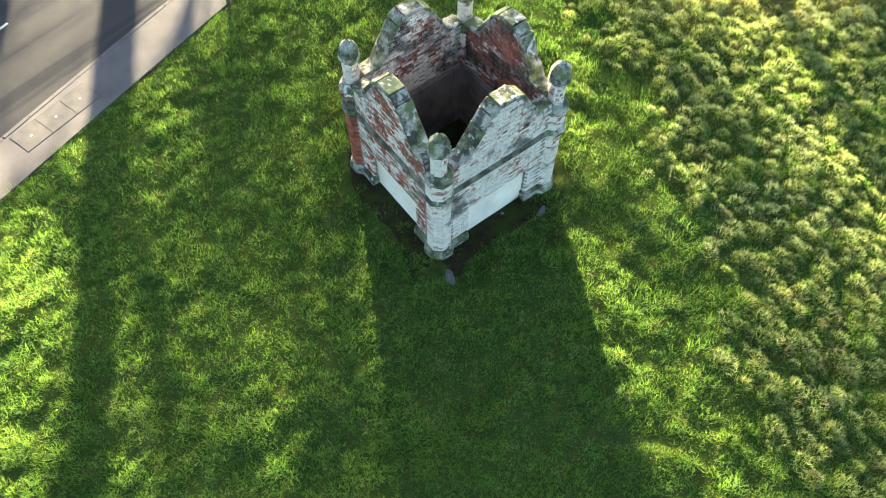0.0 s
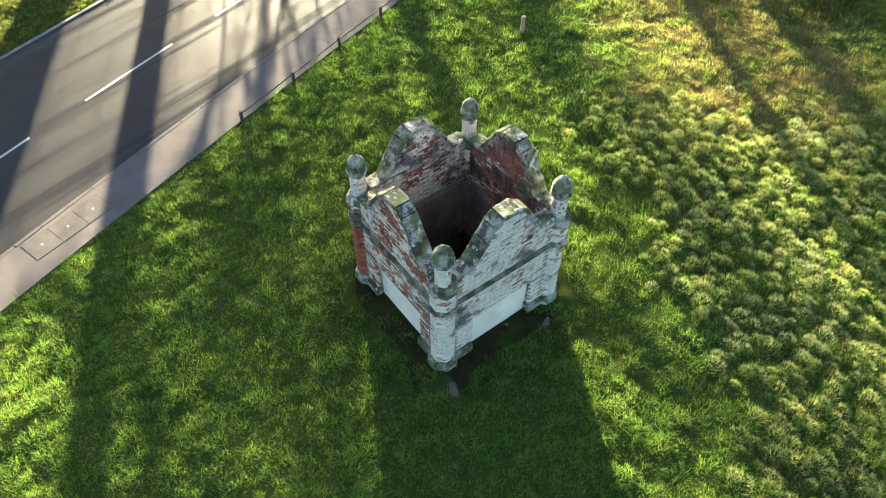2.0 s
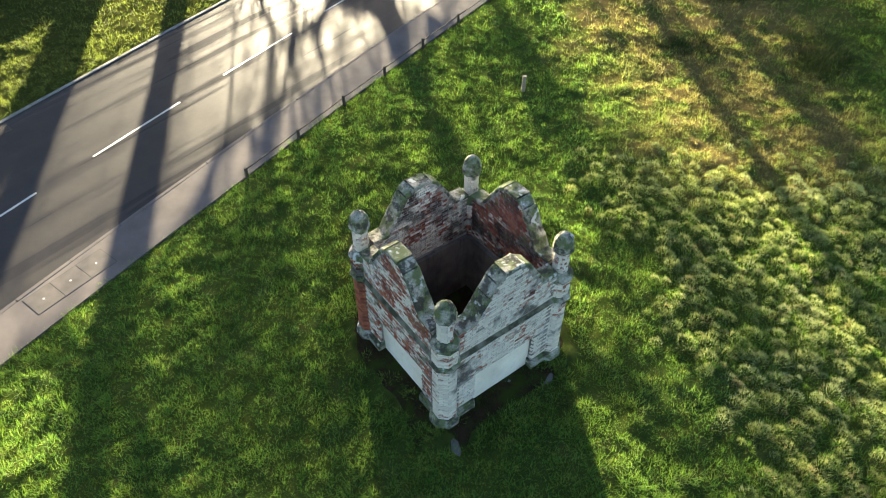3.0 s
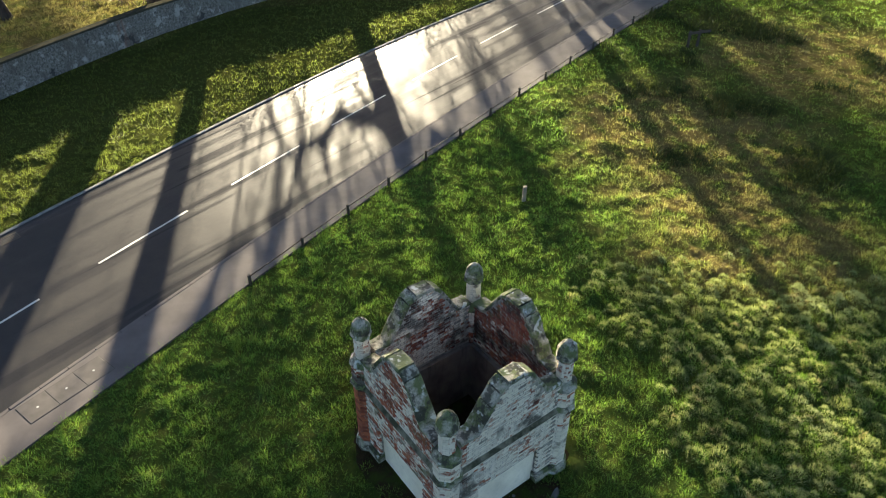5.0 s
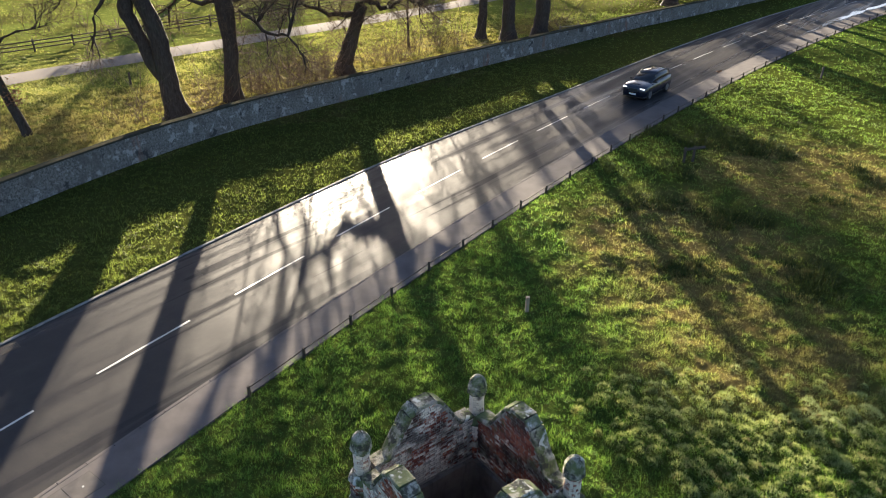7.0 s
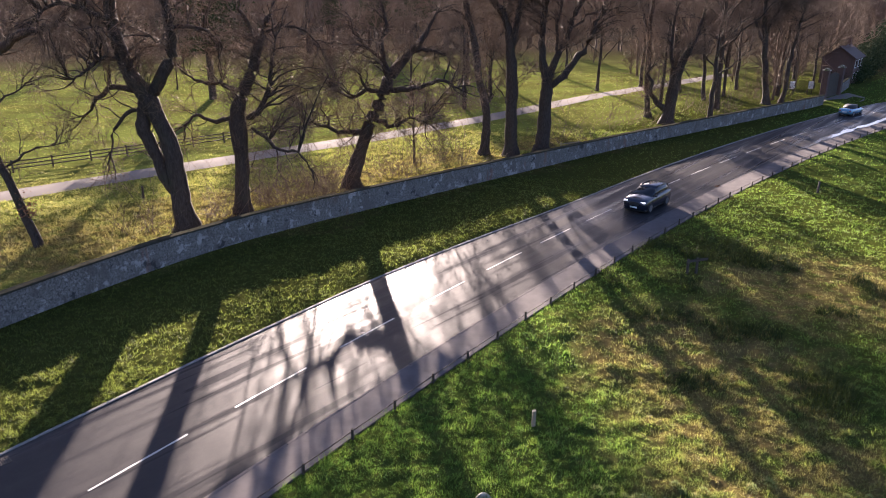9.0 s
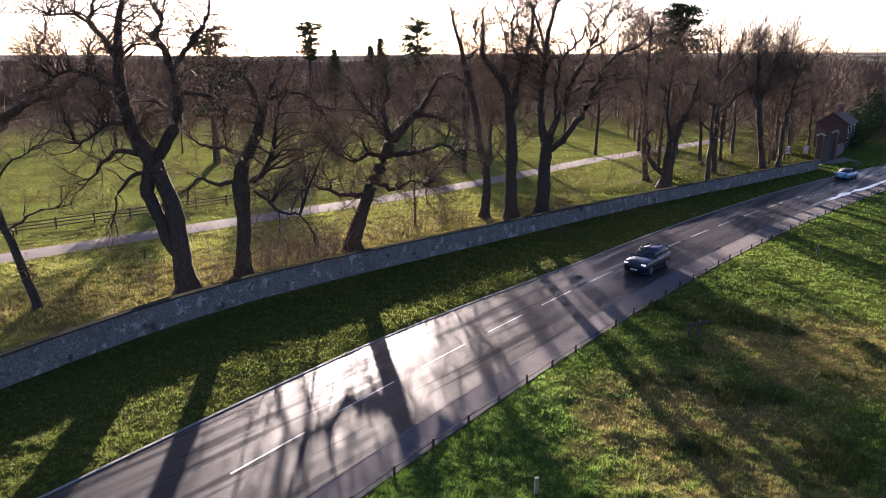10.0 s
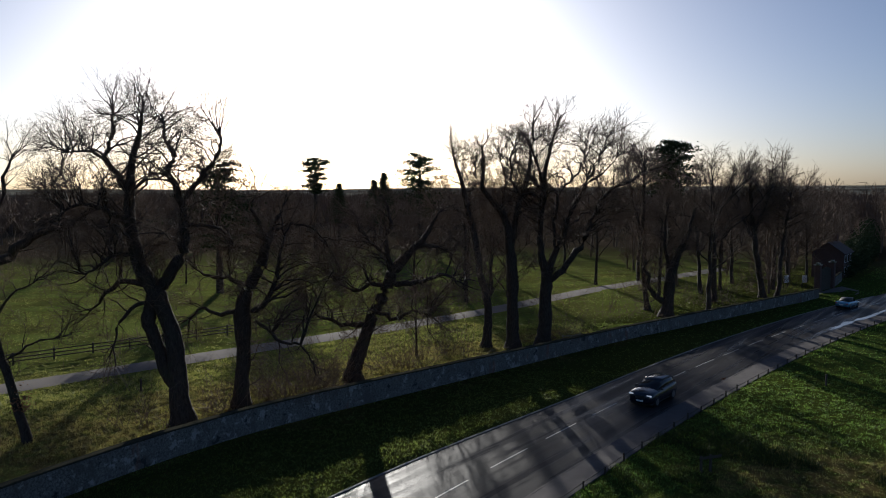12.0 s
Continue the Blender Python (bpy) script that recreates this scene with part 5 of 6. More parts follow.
# ---------------------------------------------------------------- grass
def blades(name, x, y, height, width, per, lean, material, label, seed, category="grass"):
    """Tufts at (x, y): per blades each, one bent blade is two triangles."""
    r = np.random.default_rng(seed)
    n = len(x)
    X, Y = np.repeat(x, per), np.repeat(y, per)
    H = np.repeat(height, per) * r.uniform(0.55, 1.15, n * per)
    W = width * r.uniform(0.7, 1.3, n * per)
    a = r.uniform(0, 2 * np.pi, n * per)
    rad = np.repeat(height, per) * 0.35 * np.sqrt(r.uniform(0, 1, n * per))
    bx, by = X + np.cos(a) * rad, Y + np.sin(a) * rad
    bz = ground_z(bx, by) - 0.02
    out = a + r.normal(0, 0.7, n * per)
    tilt = lean * r.uniform(0.3, 1.3, n * per)
    dx, dy = np.cos(out) * np.sin(tilt), np.sin(out) * np.sin(tilt)
    up = np.cos(tilt)
    side = out + np.pi / 2 + r.normal(0, 0.5, n * per)
    sx, sy = np.cos(side) * W / 2, np.sin(side) * W / 2
    V = np.empty((n * per, 4, 3))
    V[:, 0] = np.stack([bx - sx, by - sy, bz], -1)
    V[:, 1] = np.stack([bx + sx, by + sy, bz], -1)
    mx, my, mz = bx + dx * H * 0.55, by + dy * H * 0.55, bz + H * up * 0.65
    V[:, 2] = np.stack([mx + sx * 0.8, my + sy * 0.8, mz], -1)
    V[:, 3] = np.stack([bx + dx * H * 1.2, by + dy * H * 1.2, bz + H * up * 0.95], -1)
    i = np.arange(n * per)[:, None] * 4
    T = np.concatenate([i + np.array([[0, 1, 2]]), i + np.array([[0, 2, 3]])], 1).reshape(-1, 3) if width > 0.0185 and width < 0.03 else i + np.array([[0, 1, 3]])
    me = mesh_np(name, V.reshape(-1, 3), T, 3, True)
    me.materials.append(material)
    return tagged(new(name, me), label, category, kind="stuff")


def open_ground(x, y):
    s, n = x * AX + y * AY, x * AY - y * AX
    lawn = n > grass_n(s) - 0.02 + 0.10 * vnoise(x * 3, y * 3, 5)
    verge = (n < far_n(s) - 0.12) & (np.abs(n - wall_n(s)) > 0.3)
    ok = lawn | verge
    c, k = math.cos(radians(TOWER_TURN)), math.sin(radians(TOWER_TURN))
    u, v = (x - TOWER_XY[0]) * c + (y - TOWER_XY[1]) * k, -(x - TOWER_XY[0]) * k + (y - TOWER_XY[1]) * c
    edge = np.maximum(np.abs(u), np.abs(v))
    ok &= (edge > 2.22 + 0.55 * vnoise(x * 1.5, y * 1.5, 8)) | ((edge > 1.95) & (vnoise(x * 2.6, y * 2.6, 9) > 0.66))
    return ok & ((y < 40) | (np.abs(drive_offset(x, y)) > 1.9))


def scatter(count, y0, y1, seed, x0=None, x1=None):
    r = np.random.default_rng(seed)
    y = r.uniform(y0, y1, count)
    half = 9 + 0.66 * y
    x = r.uniform(-1, 1, count) * half if x0 is None else r.uniform(x0, x1, count)
    keep = open_ground(x, y)
    return x[keep], y[keep]


x, y = scatter(90000, 2.5, 28, 100)
keep = np.random.default_rng(1).uniform(size=len(x)) > 0.10 * meadow(x, y)
x, y = x[keep], y[keep]
blades("grass_near", x, y, 0.07 + 0.22 * domes(x / 0.34, y / 0.34) * (0.4 + 1.1 * vnoise(x * 1.6, y * 1.6, 21)), 0.018, 7, 0.80, grass_mat, "lush uneven green lawn grass lit from behind", 101)
x, y = scatter(16000, -9, 2.6, 114, -11, 11)
blades("grass_behind", x, y, 0.08 + 0.20 * domes(x / 0.34, y / 0.34), 0.022, 5, 0.80, grass_mat, "uneven green lawn grass away from the tower", 115)
x, y = scatter(75000, 28, 62, 102)
blades("grass_middle", x, y, 0.12 + 0.13 * vnoise(x * 0.8, y * 0.8, 22), 0.032, 4, 0.95, grass_mat, "rough green grass of the meadow and the verge", 103)
x, y = scatter(48000, 62, 150, 104)
blades("grass_far", x, y, 0.13 + 0.12 * vnoise(x * 0.5, y * 0.5, 23), 0.06, 3, 0.95, grass_mat, "rough park grass beyond the wall", 105)
# rank grass on the bank between the wall and the drive
x, y = scatter(60000, 40, 84, 112, -34, 22)
keep = (x * AY - y * AX < wall_n(x * AX + y * AY) - 0.3) & (drive_offset(x, y) < -3.5)
x, y = x[keep], y[keep]
blades("grass_bank", x, y, 0.10 + 0.42 * domes(x / 0.8, y / 0.8), 0.035, 4, 0.9, grass_mat, "rank brown winter grass on the bank behind the wall", 113)
# tussocks: each a burst of blades from one crown
r = np.random.default_rng(106)
cell = 0.36
ix, iy = np.meshgrid(np.arange(int(2 / cell), int(22 / cell)), np.arange(int(2.5 / cell), int(27 / cell)))
tx = (ix + lattice(ix, iy, 61)).ravel() * cell
ty = (iy + lattice(ix, iy, 62)).ravel() * cell
size = 0.13 + 0.17 * lattice(ix, iy, 63).ravel() ** 1.5
keep = open_ground(tx, ty) & (r.uniform(size=len(tx)) < meadow(tx, ty) * 0.95)
tx, ty, size = tx[keep], ty[keep], size[keep]
per = 190
n = len(tx) * per
a, rad = r.uniform(0, 2 * np.pi, n), np.sqrt(r.uniform(0, 1, n))
S = np.repeat(size, per)
bx, by = np.repeat(tx, per) + np.cos(a) * rad * S * 0.95, np.repeat(ty, per) + np.sin(a) * rad * S * 0.95
tilt = (0.15 + 1.0 * rad) * r.uniform(0.5, 1.4, n)
out = a + r.normal(0, 0.9, n)
L = S * r.uniform(0.20, 0.52, n)
w = 0.0045 + 0.008 * S
z = ground_z(bx, by) - 0.03 + 0.80 * S * np.sqrt(1 - 0.98 * rad * rad)
tip = np.stack([bx + np.cos(out) * np.sin(tilt) * L, by + np.sin(out) * np.sin(tilt) * L, z + np.cos(tilt) * L * 1.15 + 0.03], -1)
sx, sy = -np.sin(out) * w, np.cos(out) * w
T = np.stack([np.stack([bx - sx, by - sy, z], -1), np.stack([bx + sx, by + sy, z], -1), tip], 1).reshape(-1, 3)
me = mesh_np("tussocks", T, np.arange(len(T)).reshape(-1, 3), 3, True)
me.materials.append(tussock_mat)
tagged(new("tussocks", me), "pale tufted tussock grass in the rough meadow", "tussock grass", kind="stuff")
# weeds and moss on the bare earth round the tower
r = np.random.default_rng(110)
a, rad = r.uniform(0, 2 * np.pi, 7000), r.uniform(1.8, 3.5, 7000)
x, y = TOWER_XY[0] + np.cos(a) * rad, TOWER_XY[1] + np.sin(a) * rad
keep = vnoise(x * 2.2, y * 2.2, 44) > 0.45
blades("weeds", x[keep], y[keep], 0.05 + 0.07 * vnoise(x[keep] * 2, y[keep] * 2, 45), 0.017, 7, 0.9, rush_mat, "small dark weeds on the bare earth", 111, "weeds")
x, y = scatter(5000, 24, 46, 108, 9, 24)
keep = vnoise(x * 0.45, y * 0.45, 41) > 0.60
blades("rushes", x[keep], y[keep], 0.40 + 0.25 * vnoise(x[keep], y[keep], 42), 0.03, 9, 0.55, rush_mat, "dark clumps of rushes in the meadow", 109, "rushes")

# ---------------------------------------------------------------- posts, rails and roadside things
M = Mat("dark_timber", 0.8)
g = M.noise(30, 4, 0.6, (1, 1, 0.1))
dark_timber = M.color(M.mix(g, (0.028, 0.022, 0.016), (0.085, 0.066, 0.045))).bump(g, 0.5, 0.006).m
M = Mat("silvered_timber", 0.85)
g = M.noise(30, 4, 0.6, (1, 1, 0.1))
silver_timber = M.color(M.mix(g, (0.15, 0.125, 0.085), (0.34, 0.29, 0.20))).bump(g, 0.5, 0.006).m


def stake(width, height, lean, seed):
    bm = bmesh.new()
    r = random.Random(seed)
    h = width / 2
    vs = box(bm, -h, h, -h, h, -0.3, height, 0.01)
    for v in vs:
        if v.co.z > height * 0.5:
            v.co.x += lean[0] * v.co.z
            v.co.y += lean[1] * v.co.z + 0.25 * v.co.x
    return bm


fence = thing("post_fence", "low dark timber post and rail fence along the footway", "fence")
r = random.Random(12)
post_me = []
for k in range(4):
    bm = stake(0.10, 0.36 + 0.025 * k, (r.uniform(-.05, .05), r.uniform(-.05, .05)), k)
    me = bpy.data.meshes.new("post")
    bm.to_mesh(me)
    bm.free()
    me.materials.append(dark_timber)
    post_me.append(me)
tops = []
s = 10.46
while s < 112:
    n = float(grass_n(s)) + 0.10
    x, y = sn(s, n)
    ob = new("post", r.choice(post_me))
    ob.matrix_world = Matrix.Translation((x, y, 0.06)) @ Matrix.Rotation(math.atan2(AY, AX) + r.uniform(-.2, .2), 4, "Z")
    ob.parent = fence
    tops.append(np.array([x, y, 0.36]))
    s += 2.62 * r.uniform(0.97, 1.03) * (0.97 if s < 40 else 0.93)
for a, b in zip(tops, tops[1:]):
    V, Q = tubes([(np.array([a, (a + b) / 2 - np.array([0, 0, 0.015]), b]), np.array([0.022] * 3), 6)])
    link("rail", V, Q, dark_timber, fence)

lone = thing("wooden_post", "lone leaning weathered timber post in the grass", "post", Matrix.Translation((3.2, 23.3, 0.0)))
part("post", stake(0.15, 0.85, (0.03, 0.02), 3), silver_timber, lone)
far_post = thing("wooden_post", "lone dark timber post in the meadow", "post", Matrix.Translation((30.4, 57.3, 0.0)))
part("post", stake(0.14, 1.0, (0.02, 0.0), 4), dark_timber, far_post)

hitch = thing("hitching_rail", "short dark timber rail on two posts in rough grass", "rail", Matrix.Translation((14.2, 39.0, 0.16)) @ Matrix.Rotation(0.35, 4, "Z"))
for x in (-0.32, 0.32):
    bm = stake(0.13, 0.95, (0.0, 0.0), 5)
    bmesh.ops.translate(bm, vec=(x, 0, 0), verts=bm.verts)
    part("post", bm, dark_timber, hitch)
bm = bmesh.new()
box(bm, -0.5, 1.0, -0.10, -0.066, 0.76, 0.92, 0.01)
part("rail", bm, dark_timber, hitch)

stub = thing("wooden_post", "short dark stake on the bank behind the wall", "post", Matrix.Translation((-24.4, 54.6, 0.0)))
part("post", stake(0.13, 1.25, (0.02, 0.0), 6), dark_timber, stub)

# post and rail fence of the paddock beyond the drive
paddock = thing("paddock_fence", "weathered timber post and rail fence beyond the drive", "fence")
points = [Vector((-58 + i * 2.55, float(np.interp(-58 + i * 2.55, DRIVE[:, 0], DRIVE[:, 1])) + 11.5 + 0.3 * noise.noise(Vector((i * 0.4, 0, 3))), 0)) for i in range(21)]
for i, p in enumerate(points):
    bm = stake(0.13, 1.25, (0.0, 0.0), i)
    bmesh.ops.translate(bm, vec=p, verts=bm.verts)
    part("post", bm, dark_timber, paddock)
for a, b in zip(points, points[1:]):
    for h in (0.45, 0.78, 1.1):
        bm = bmesh.new()
        box(bm, 0, (b - a).length, -0.09, -0.067, h - 0.05, h + 0.05, 0, Matrix.Translation(a) @ Matrix.Rotation(math.atan2(b.y - a.y, b.x - a.x), 4, "Z"))
        part("rail", bm, dark_timber, paddock)

# timber hurdle beside the oak
hurdle = thing("timber_hurdle", "grey timber hurdle leaning among the trunks", "gate", Matrix.Translation((12.3, 72.6, 0.1)) @ Matrix.Rotation(0.5, 4, "Z"))
for x in (-1.1, 1.1):
    bm = bmesh.new()
    box(bm, x - 0.06, x + 0.06, -0.05, 0.05, -0.1, 1.15, 0.01)
    part("post", bm, silver_timber, hurdle)
for h in (0.25, 0.5, 0.75, 1.0):
    bm = bmesh.new()
    box(bm, -1.3, 1.3, -0.085, -0.053, h - 0.05, h + 0.05, 0.008)
    part("rail", bm, silver_timber, hurdle)

# stones at the foot of the tower
M = Mat("pale_stone", 1.0, spec=0.1)
pale_stone = M.color(M.mix(M.noise(6, 5, 0.7), (0.05, 0.048, 0.042), (0.19, 0.18, 0.17))).bump(M.noise(20, 4), 0.6, 0.02).m
for i, (x, y, a, b, t) in enumerate(((3.55, 11.05, 0.42, 0.26, 0.9), (0.35, 8.42, 0.13, 0.26, 0.3), (2.75, 10.35, 0.22, 0.15, 0.9), (2.1, 10.1, 0.16, 0.10, 0.2), (1.25, 9.55, 0.14, 0.08, 0.7), (1.75, 10.25, 0.10, 0.08, 0.1), (2.45, 10.55, 0.10, 0.12, 1.2))):
    bm = bmesh.new()
    q = random.Random(i)
    ring = [(a * q.uniform(0.75, 1.1) * math.cos(k * 0.698), b * q.uniform(0.75, 1.1) * math.sin(k * 0.698)) for k in range(9)]
    low = [bm.verts.new((u, v, -0.05)) for u, v in ring]
    mid = [bm.verts.new((u, v, 0.012)) for u, v in ring]
    top = [bm.verts.new((u * 0.8, v * 0.8, 0.024 + q.uniform(-.008, .008))) for u, v in ring]
    for p, w in ((low, mid), (mid, top)):
        for k in range(9):
            bm.faces.new((p[k], p[(k + 1) % 9], w[(k + 1) % 9], w[k]))
    bm.faces.new(top)
    bm.faces.new(low[::-1])
    ob = part("stone", bm, pale_stone)
    ob.matrix_world = Matrix.Translation((x, y, 0.085)) @ Matrix.Rotation(t, 4, "Z")
    tagged(ob, "flat pale grey stone sunk in bare earth", "stone", "stones at the tower")

# ---------------------------------------------------------------- lodge at the end of the wall
M = Mat("old_red_brickwork", 0.9)
c = M.mix(M.noise(3, 4), (0.07, 0.042, 0.034), (0.13, 0.075, 0.058))
lodge_brick = M.color(c).bump(M.noise(30, 3), 0.4, 0.01).m
M = Mat("dark_roof_tiles", 0.8)
tile_mat = M.color(M.mix(M.noise(6, 4), (0.05, 0.035, 0.03), (0.11, 0.07, 0.055))).m
M = Mat("white_paint", 0.6)
white_mat = M.color(M.mix(M.noise(8, 3), (0.66, 0.66, 0.64), (0.8, 0.8, 0.78))).m
M = Mat("dark_glass", 0.08, spec=0.6)
dark_glass = M.color((0.012, 0.014, 0.016)).m
turn = math.atan2(4.5, 4.4)
lodge = thing("gate_lodge", "red brick gate lodge with a dark tiled roof behind the gate", "building", Matrix.Translation((71.0, 133.5, 0)) @ Matrix.Rotation(turn + 0.12, 4, "Z"))
bm = bmesh.new()
box(bm, -4.2, 4.2, -2.6, 2.6, -0.3, 4.6)
a = [bm.verts.new((x, y, z)) for x in (-4.2, 4.2) for y, z in ((-2.6, 4.6), (2.6, 4.6), (0, 6.4))]
bm.faces.new(a[:3])
bm.faces.new(a[3:])
part("wall", bm, lodge_brick, lodge)
bm = bmesh.new()
for sgn in (-1, 1):
    p = [(-4.5, sgn * 2.95, 4.40), (4.5, sgn * 2.95, 4.40), (4.5, 0, 6.50), (-4.5, 0, 6.50)]
    lo = [bm.verts.new(q) for q in p]
    hi = [bm.verts.new((q[0], q[1], q[2] + 0.12)) for q in p]
    bm.faces.new(lo)
    bm.faces.new(hi)
    for i in range(4):
        bm.faces.new((lo[i], lo[(i + 1) % 4], hi[(i + 1) % 4], hi[i]))
part("roof", bm, tile_mat, lodge)
bm = bmesh.new()
box(bm, 2.2, 3.0, -0.4, 0.4, 5.9, 7.8, 0.03)
part("chimney", bm, lodge_brick, lodge)
for x in (-2.8, 0.0, 2.8):
    for z in (0.8, 2.9):
        bm = bmesh.new()
        box(bm, x - 0.55, x + 0.55, -2.66, -2.58, z, z + 1.3)
        win = part("window", bm, white_mat, lodge, "white painted window")
        for k in (-1, 1):
            bm = bmesh.new()
            box(bm, x + k * 0.25 - 0.20, x + k * 0.25 + 0.20, -2.68, -2.64, z + 0.1, z + 1.2)
            part("pane", bm, dark_glass, win)
pier = thing("gate_pier", "tall square red brick gate pier with a stone cap", "pier", Matrix.Translation((57.3, 111.6, 0)) @ Matrix.Rotation(turn, 4, "Z"), "gate piers")
bm = bmesh.new()
box(bm, -0.42, 0.42, -0.42, 0.42, -0.3, 4.3, 0.02)
part("shaft", bm, lodge_brick, pier)
bm = bmesh.new()
box(bm, -0.52, 0.52, -0.52, 0.52, 4.3, 4.46, 0.03)
box(bm, -0.34, 0.34, -0.34, 0.34, 4.46, 4.72, 0.10)
part("cap", bm, limestone, pier)
copy_thing(pier, Matrix.Translation((61.9, 116.2, 0)) @ Matrix.Rotation(turn, 4, "Z"))
gate = thing("gate", "closed pair of tall dark boarded timber gates", "gate", Matrix.Translation((59.6, 113.9, 0)) @ Matrix.Rotation(turn, 4, "Z"))
for k in range(14):
    bm = bmesh.new()
    u = -2.72 + k * 0.39
    box(bm, u, u + 0.37, -0.03, 0.03, 0.08, 3.3 + 0.5 * math.sin((k + 0.5) / 14 * math.pi), 0.01)
    part("board", bm, dark_timber, gate)
for z in (0.5, 1.8, 3.0):
    bm = bmesh.new()
    box(bm, -2.74, 2.74, 0.03, 0.09, z, z + 0.16, 0.01)
    part("rail", bm, dark_timber, gate)
end_wall = thing("garden_wall", "low pale rendered wing wall beside the gate pier", "wall", Matrix.Translation((65.3, 121.0, 0)) @ Matrix.Rotation(math.atan2(9.3, 6.5), 4, "Z"))
bm = bmesh.new()
box(bm, -5.0, 5.4, -0.18, 0.18, -0.3, 1.7, 0.02)
part("body", bm, rubble, end_wall)
bm = bmesh.new()
box(bm, -5.05, 5.45, -0.23, 0.23, 1.7, 1.8, 0.02)
part("coping", bm, cope_mat, end_wall)
# gravel apron before the gate
bm = bmesh.new()
vs = [bm.verts.new((x, y, 0.13)) for x, y in ((55.6, 109.4), (58.6, 105.9), (62.5, 109.4), (64.6, 113.0), (64.6, 118.0), (61.4, 115.3))]
bm.faces.new(vs)
tagged(part("apron", bm, gravel_mat), "pale gravel apron between the gate and the road", "drive", kind="structure")
for x, y in ((54.4, 115.9), (57.4, 116.0)):
    board = thing("notice_board", "blank white notice board on two posts", "sign", Matrix.Translation((x, y, 0)) @ Matrix.Rotation(0.35, 4, "Z"), "notice boards")
    bm = bmesh.new()
    box(bm, -0.5, 0.5, -0.03, 0.03, 1.0, 2.2, 0.01)
    part("panel", bm, white_mat, board)
    for u in (-0.42, 0.42):
        bm = bmesh.new()
        box(bm, u - 0.05, u + 0.05, 0.03, 0.11, -0.2, 2.25)
        part("post", bm, dark_timber, board)

# dark evergreen hedge past the lodge
r = np.random.default_rng(61)
n = 42000
t = r.uniform(0, 1, n)
cx, cy = 69.5 + t * 52, 128 + t * 80 - 3 * np.sin(t * 3)
ang, rad = r.uniform(0, 2 * np.pi, n), np.sqrt(r.uniform(0, 1, n))
tall = 2.6 + 3.0 * vnoise(t * 22, t * 0, 3) + t * 4
p = np.stack([cx + np.cos(ang) * rad * 3.4, cy + 2 + np.sin(ang) * rad * 3.0, tall * r.uniform(0.02, 1, n) * np.sqrt(1 - 0.7 * rad ** 2)], -1)
e = r.normal(0, 1, (n, 3))
e /= np.linalg.norm(e, axis=1)[:, None]
g = np.cross(e, r.normal(0, 1, (n, 3)))
g /= np.linalg.norm(g, axis=1)[:, None]
size = r.uniform(0.15, 0.4, (n, 1))
T = np.stack([p - g * size * 0.35, p + g * size * 0.35, p + e * size], 1).reshape(-1, 3)
me = mesh_np("hedge", T, np.arange(len(T)).reshape(-1, 3), 3)
me.materials.append(needle_mat)
tagged(new("hedge", me), "dark overgrown evergreen hedge beside the road", "hedge", kind="stuff")

# clump of dead leaves dropped on the road edge, and rust-coloured leaves on the sapling
M = Mat("dead_leaves", 0.8)
leaf_mat = M.color(M.mix(M.island(), (0.10, 0.045, 0.02), (0.26, 0.12, 0.05))).m


def leaf_heap(name, label, xy, z, spread, count, size, seed):
    r = np.random.default_rng(seed)
    p = np.stack([xy[0] + r.normal(0, spread[0], count), xy[1] + r.normal(0, spread[1], count), z + np.abs(r.normal(0, spread[2], count))], -1)
    e = r.normal(0, 1, (count, 3)) * np.array([1, 1, 0.5])
    e /= np.linalg.norm(e, axis=1)[:, None]
    g = np.cross(e, r.normal(0, 1, (count, 3)))
    g /= np.linalg.norm(g, axis=1)[:, None]
    s = size * r.uniform(0.6, 1.2, (count, 1))
    q = np.stack([p, p + e * s * 0.5 + g * s * 0.3, p + e * s, p + e * s * 0.5 - g * s * 0.3], 1).reshape(-1, 3)
    me = mesh_np(name, q, np.arange(len(q)).reshape(-1, 4), 4)
    me.materials.append(leaf_mat)
    return tagged(new(name, me), label, "leaves", kind="stuff")


leaf_heap("fallen_leaves", "small heap of brown leaves on the road edge", (22.96, 59.45), 0.01, (0.16, 0.10, 0.04), 60, 0.14, 5)
leaf_heap("clinging_leaves", "rust-brown leaves clinging to the young tree", (-26.9, 43.4), 2.2, (0.30, 0.3, 0.7), 320, 0.16, 6)

# ---------------------------------------------------------------- cars
def car_paint(name, base, rough=0.25):
    M = Mat(name, rough, 0.35, 0.6)
    M.b.inputs["Coat Weight"].default_value = 0.8
    M.b.inputs["Coat Roughness"].default_value = 0.08
    return M.color(M.mix(M.noise(6, 3), base, tuple(v * 0.8 for v in base))).m


M = Mat("tyre_rubber", 0.85)
tyre_mat = M.color(M.mix(M.noise(20), (0.015, 0.015, 0.015), (0.035, 0.033, 0.03))).m
M = Mat("alloy", 0.35, 0.9)
alloy = M.color((0.35, 0.35, 0.36)).m
M = Mat("lamp_glass", 0.1)
lamp_glass = M.color((0.75, 0.77, 0.8)).m
M = Mat("tail_glass", 0.2)
tail_glass = M.color((0.35, 0.02, 0.02)).m
M = Mat("black_trim", 0.5)
trim_mat = M.color(M.mix(M.noise(30), (0.012, 0.012, 0.012), (0.03, 0.03, 0.03))).m
M = Mat("number_plate", 0.5)
plate_mat = M.color((0.7, 0.7, 0.68)).m
# the SUV's headlamps are off; a faint glow is added to whiten their glass
M = Mat("glow_headlamp", 0.2)
M.b.inputs["Emission Color"].default_value = (1, 0.97, 0.9, 1)
M.b.inputs["Emission Strength"].default_value = 0.15
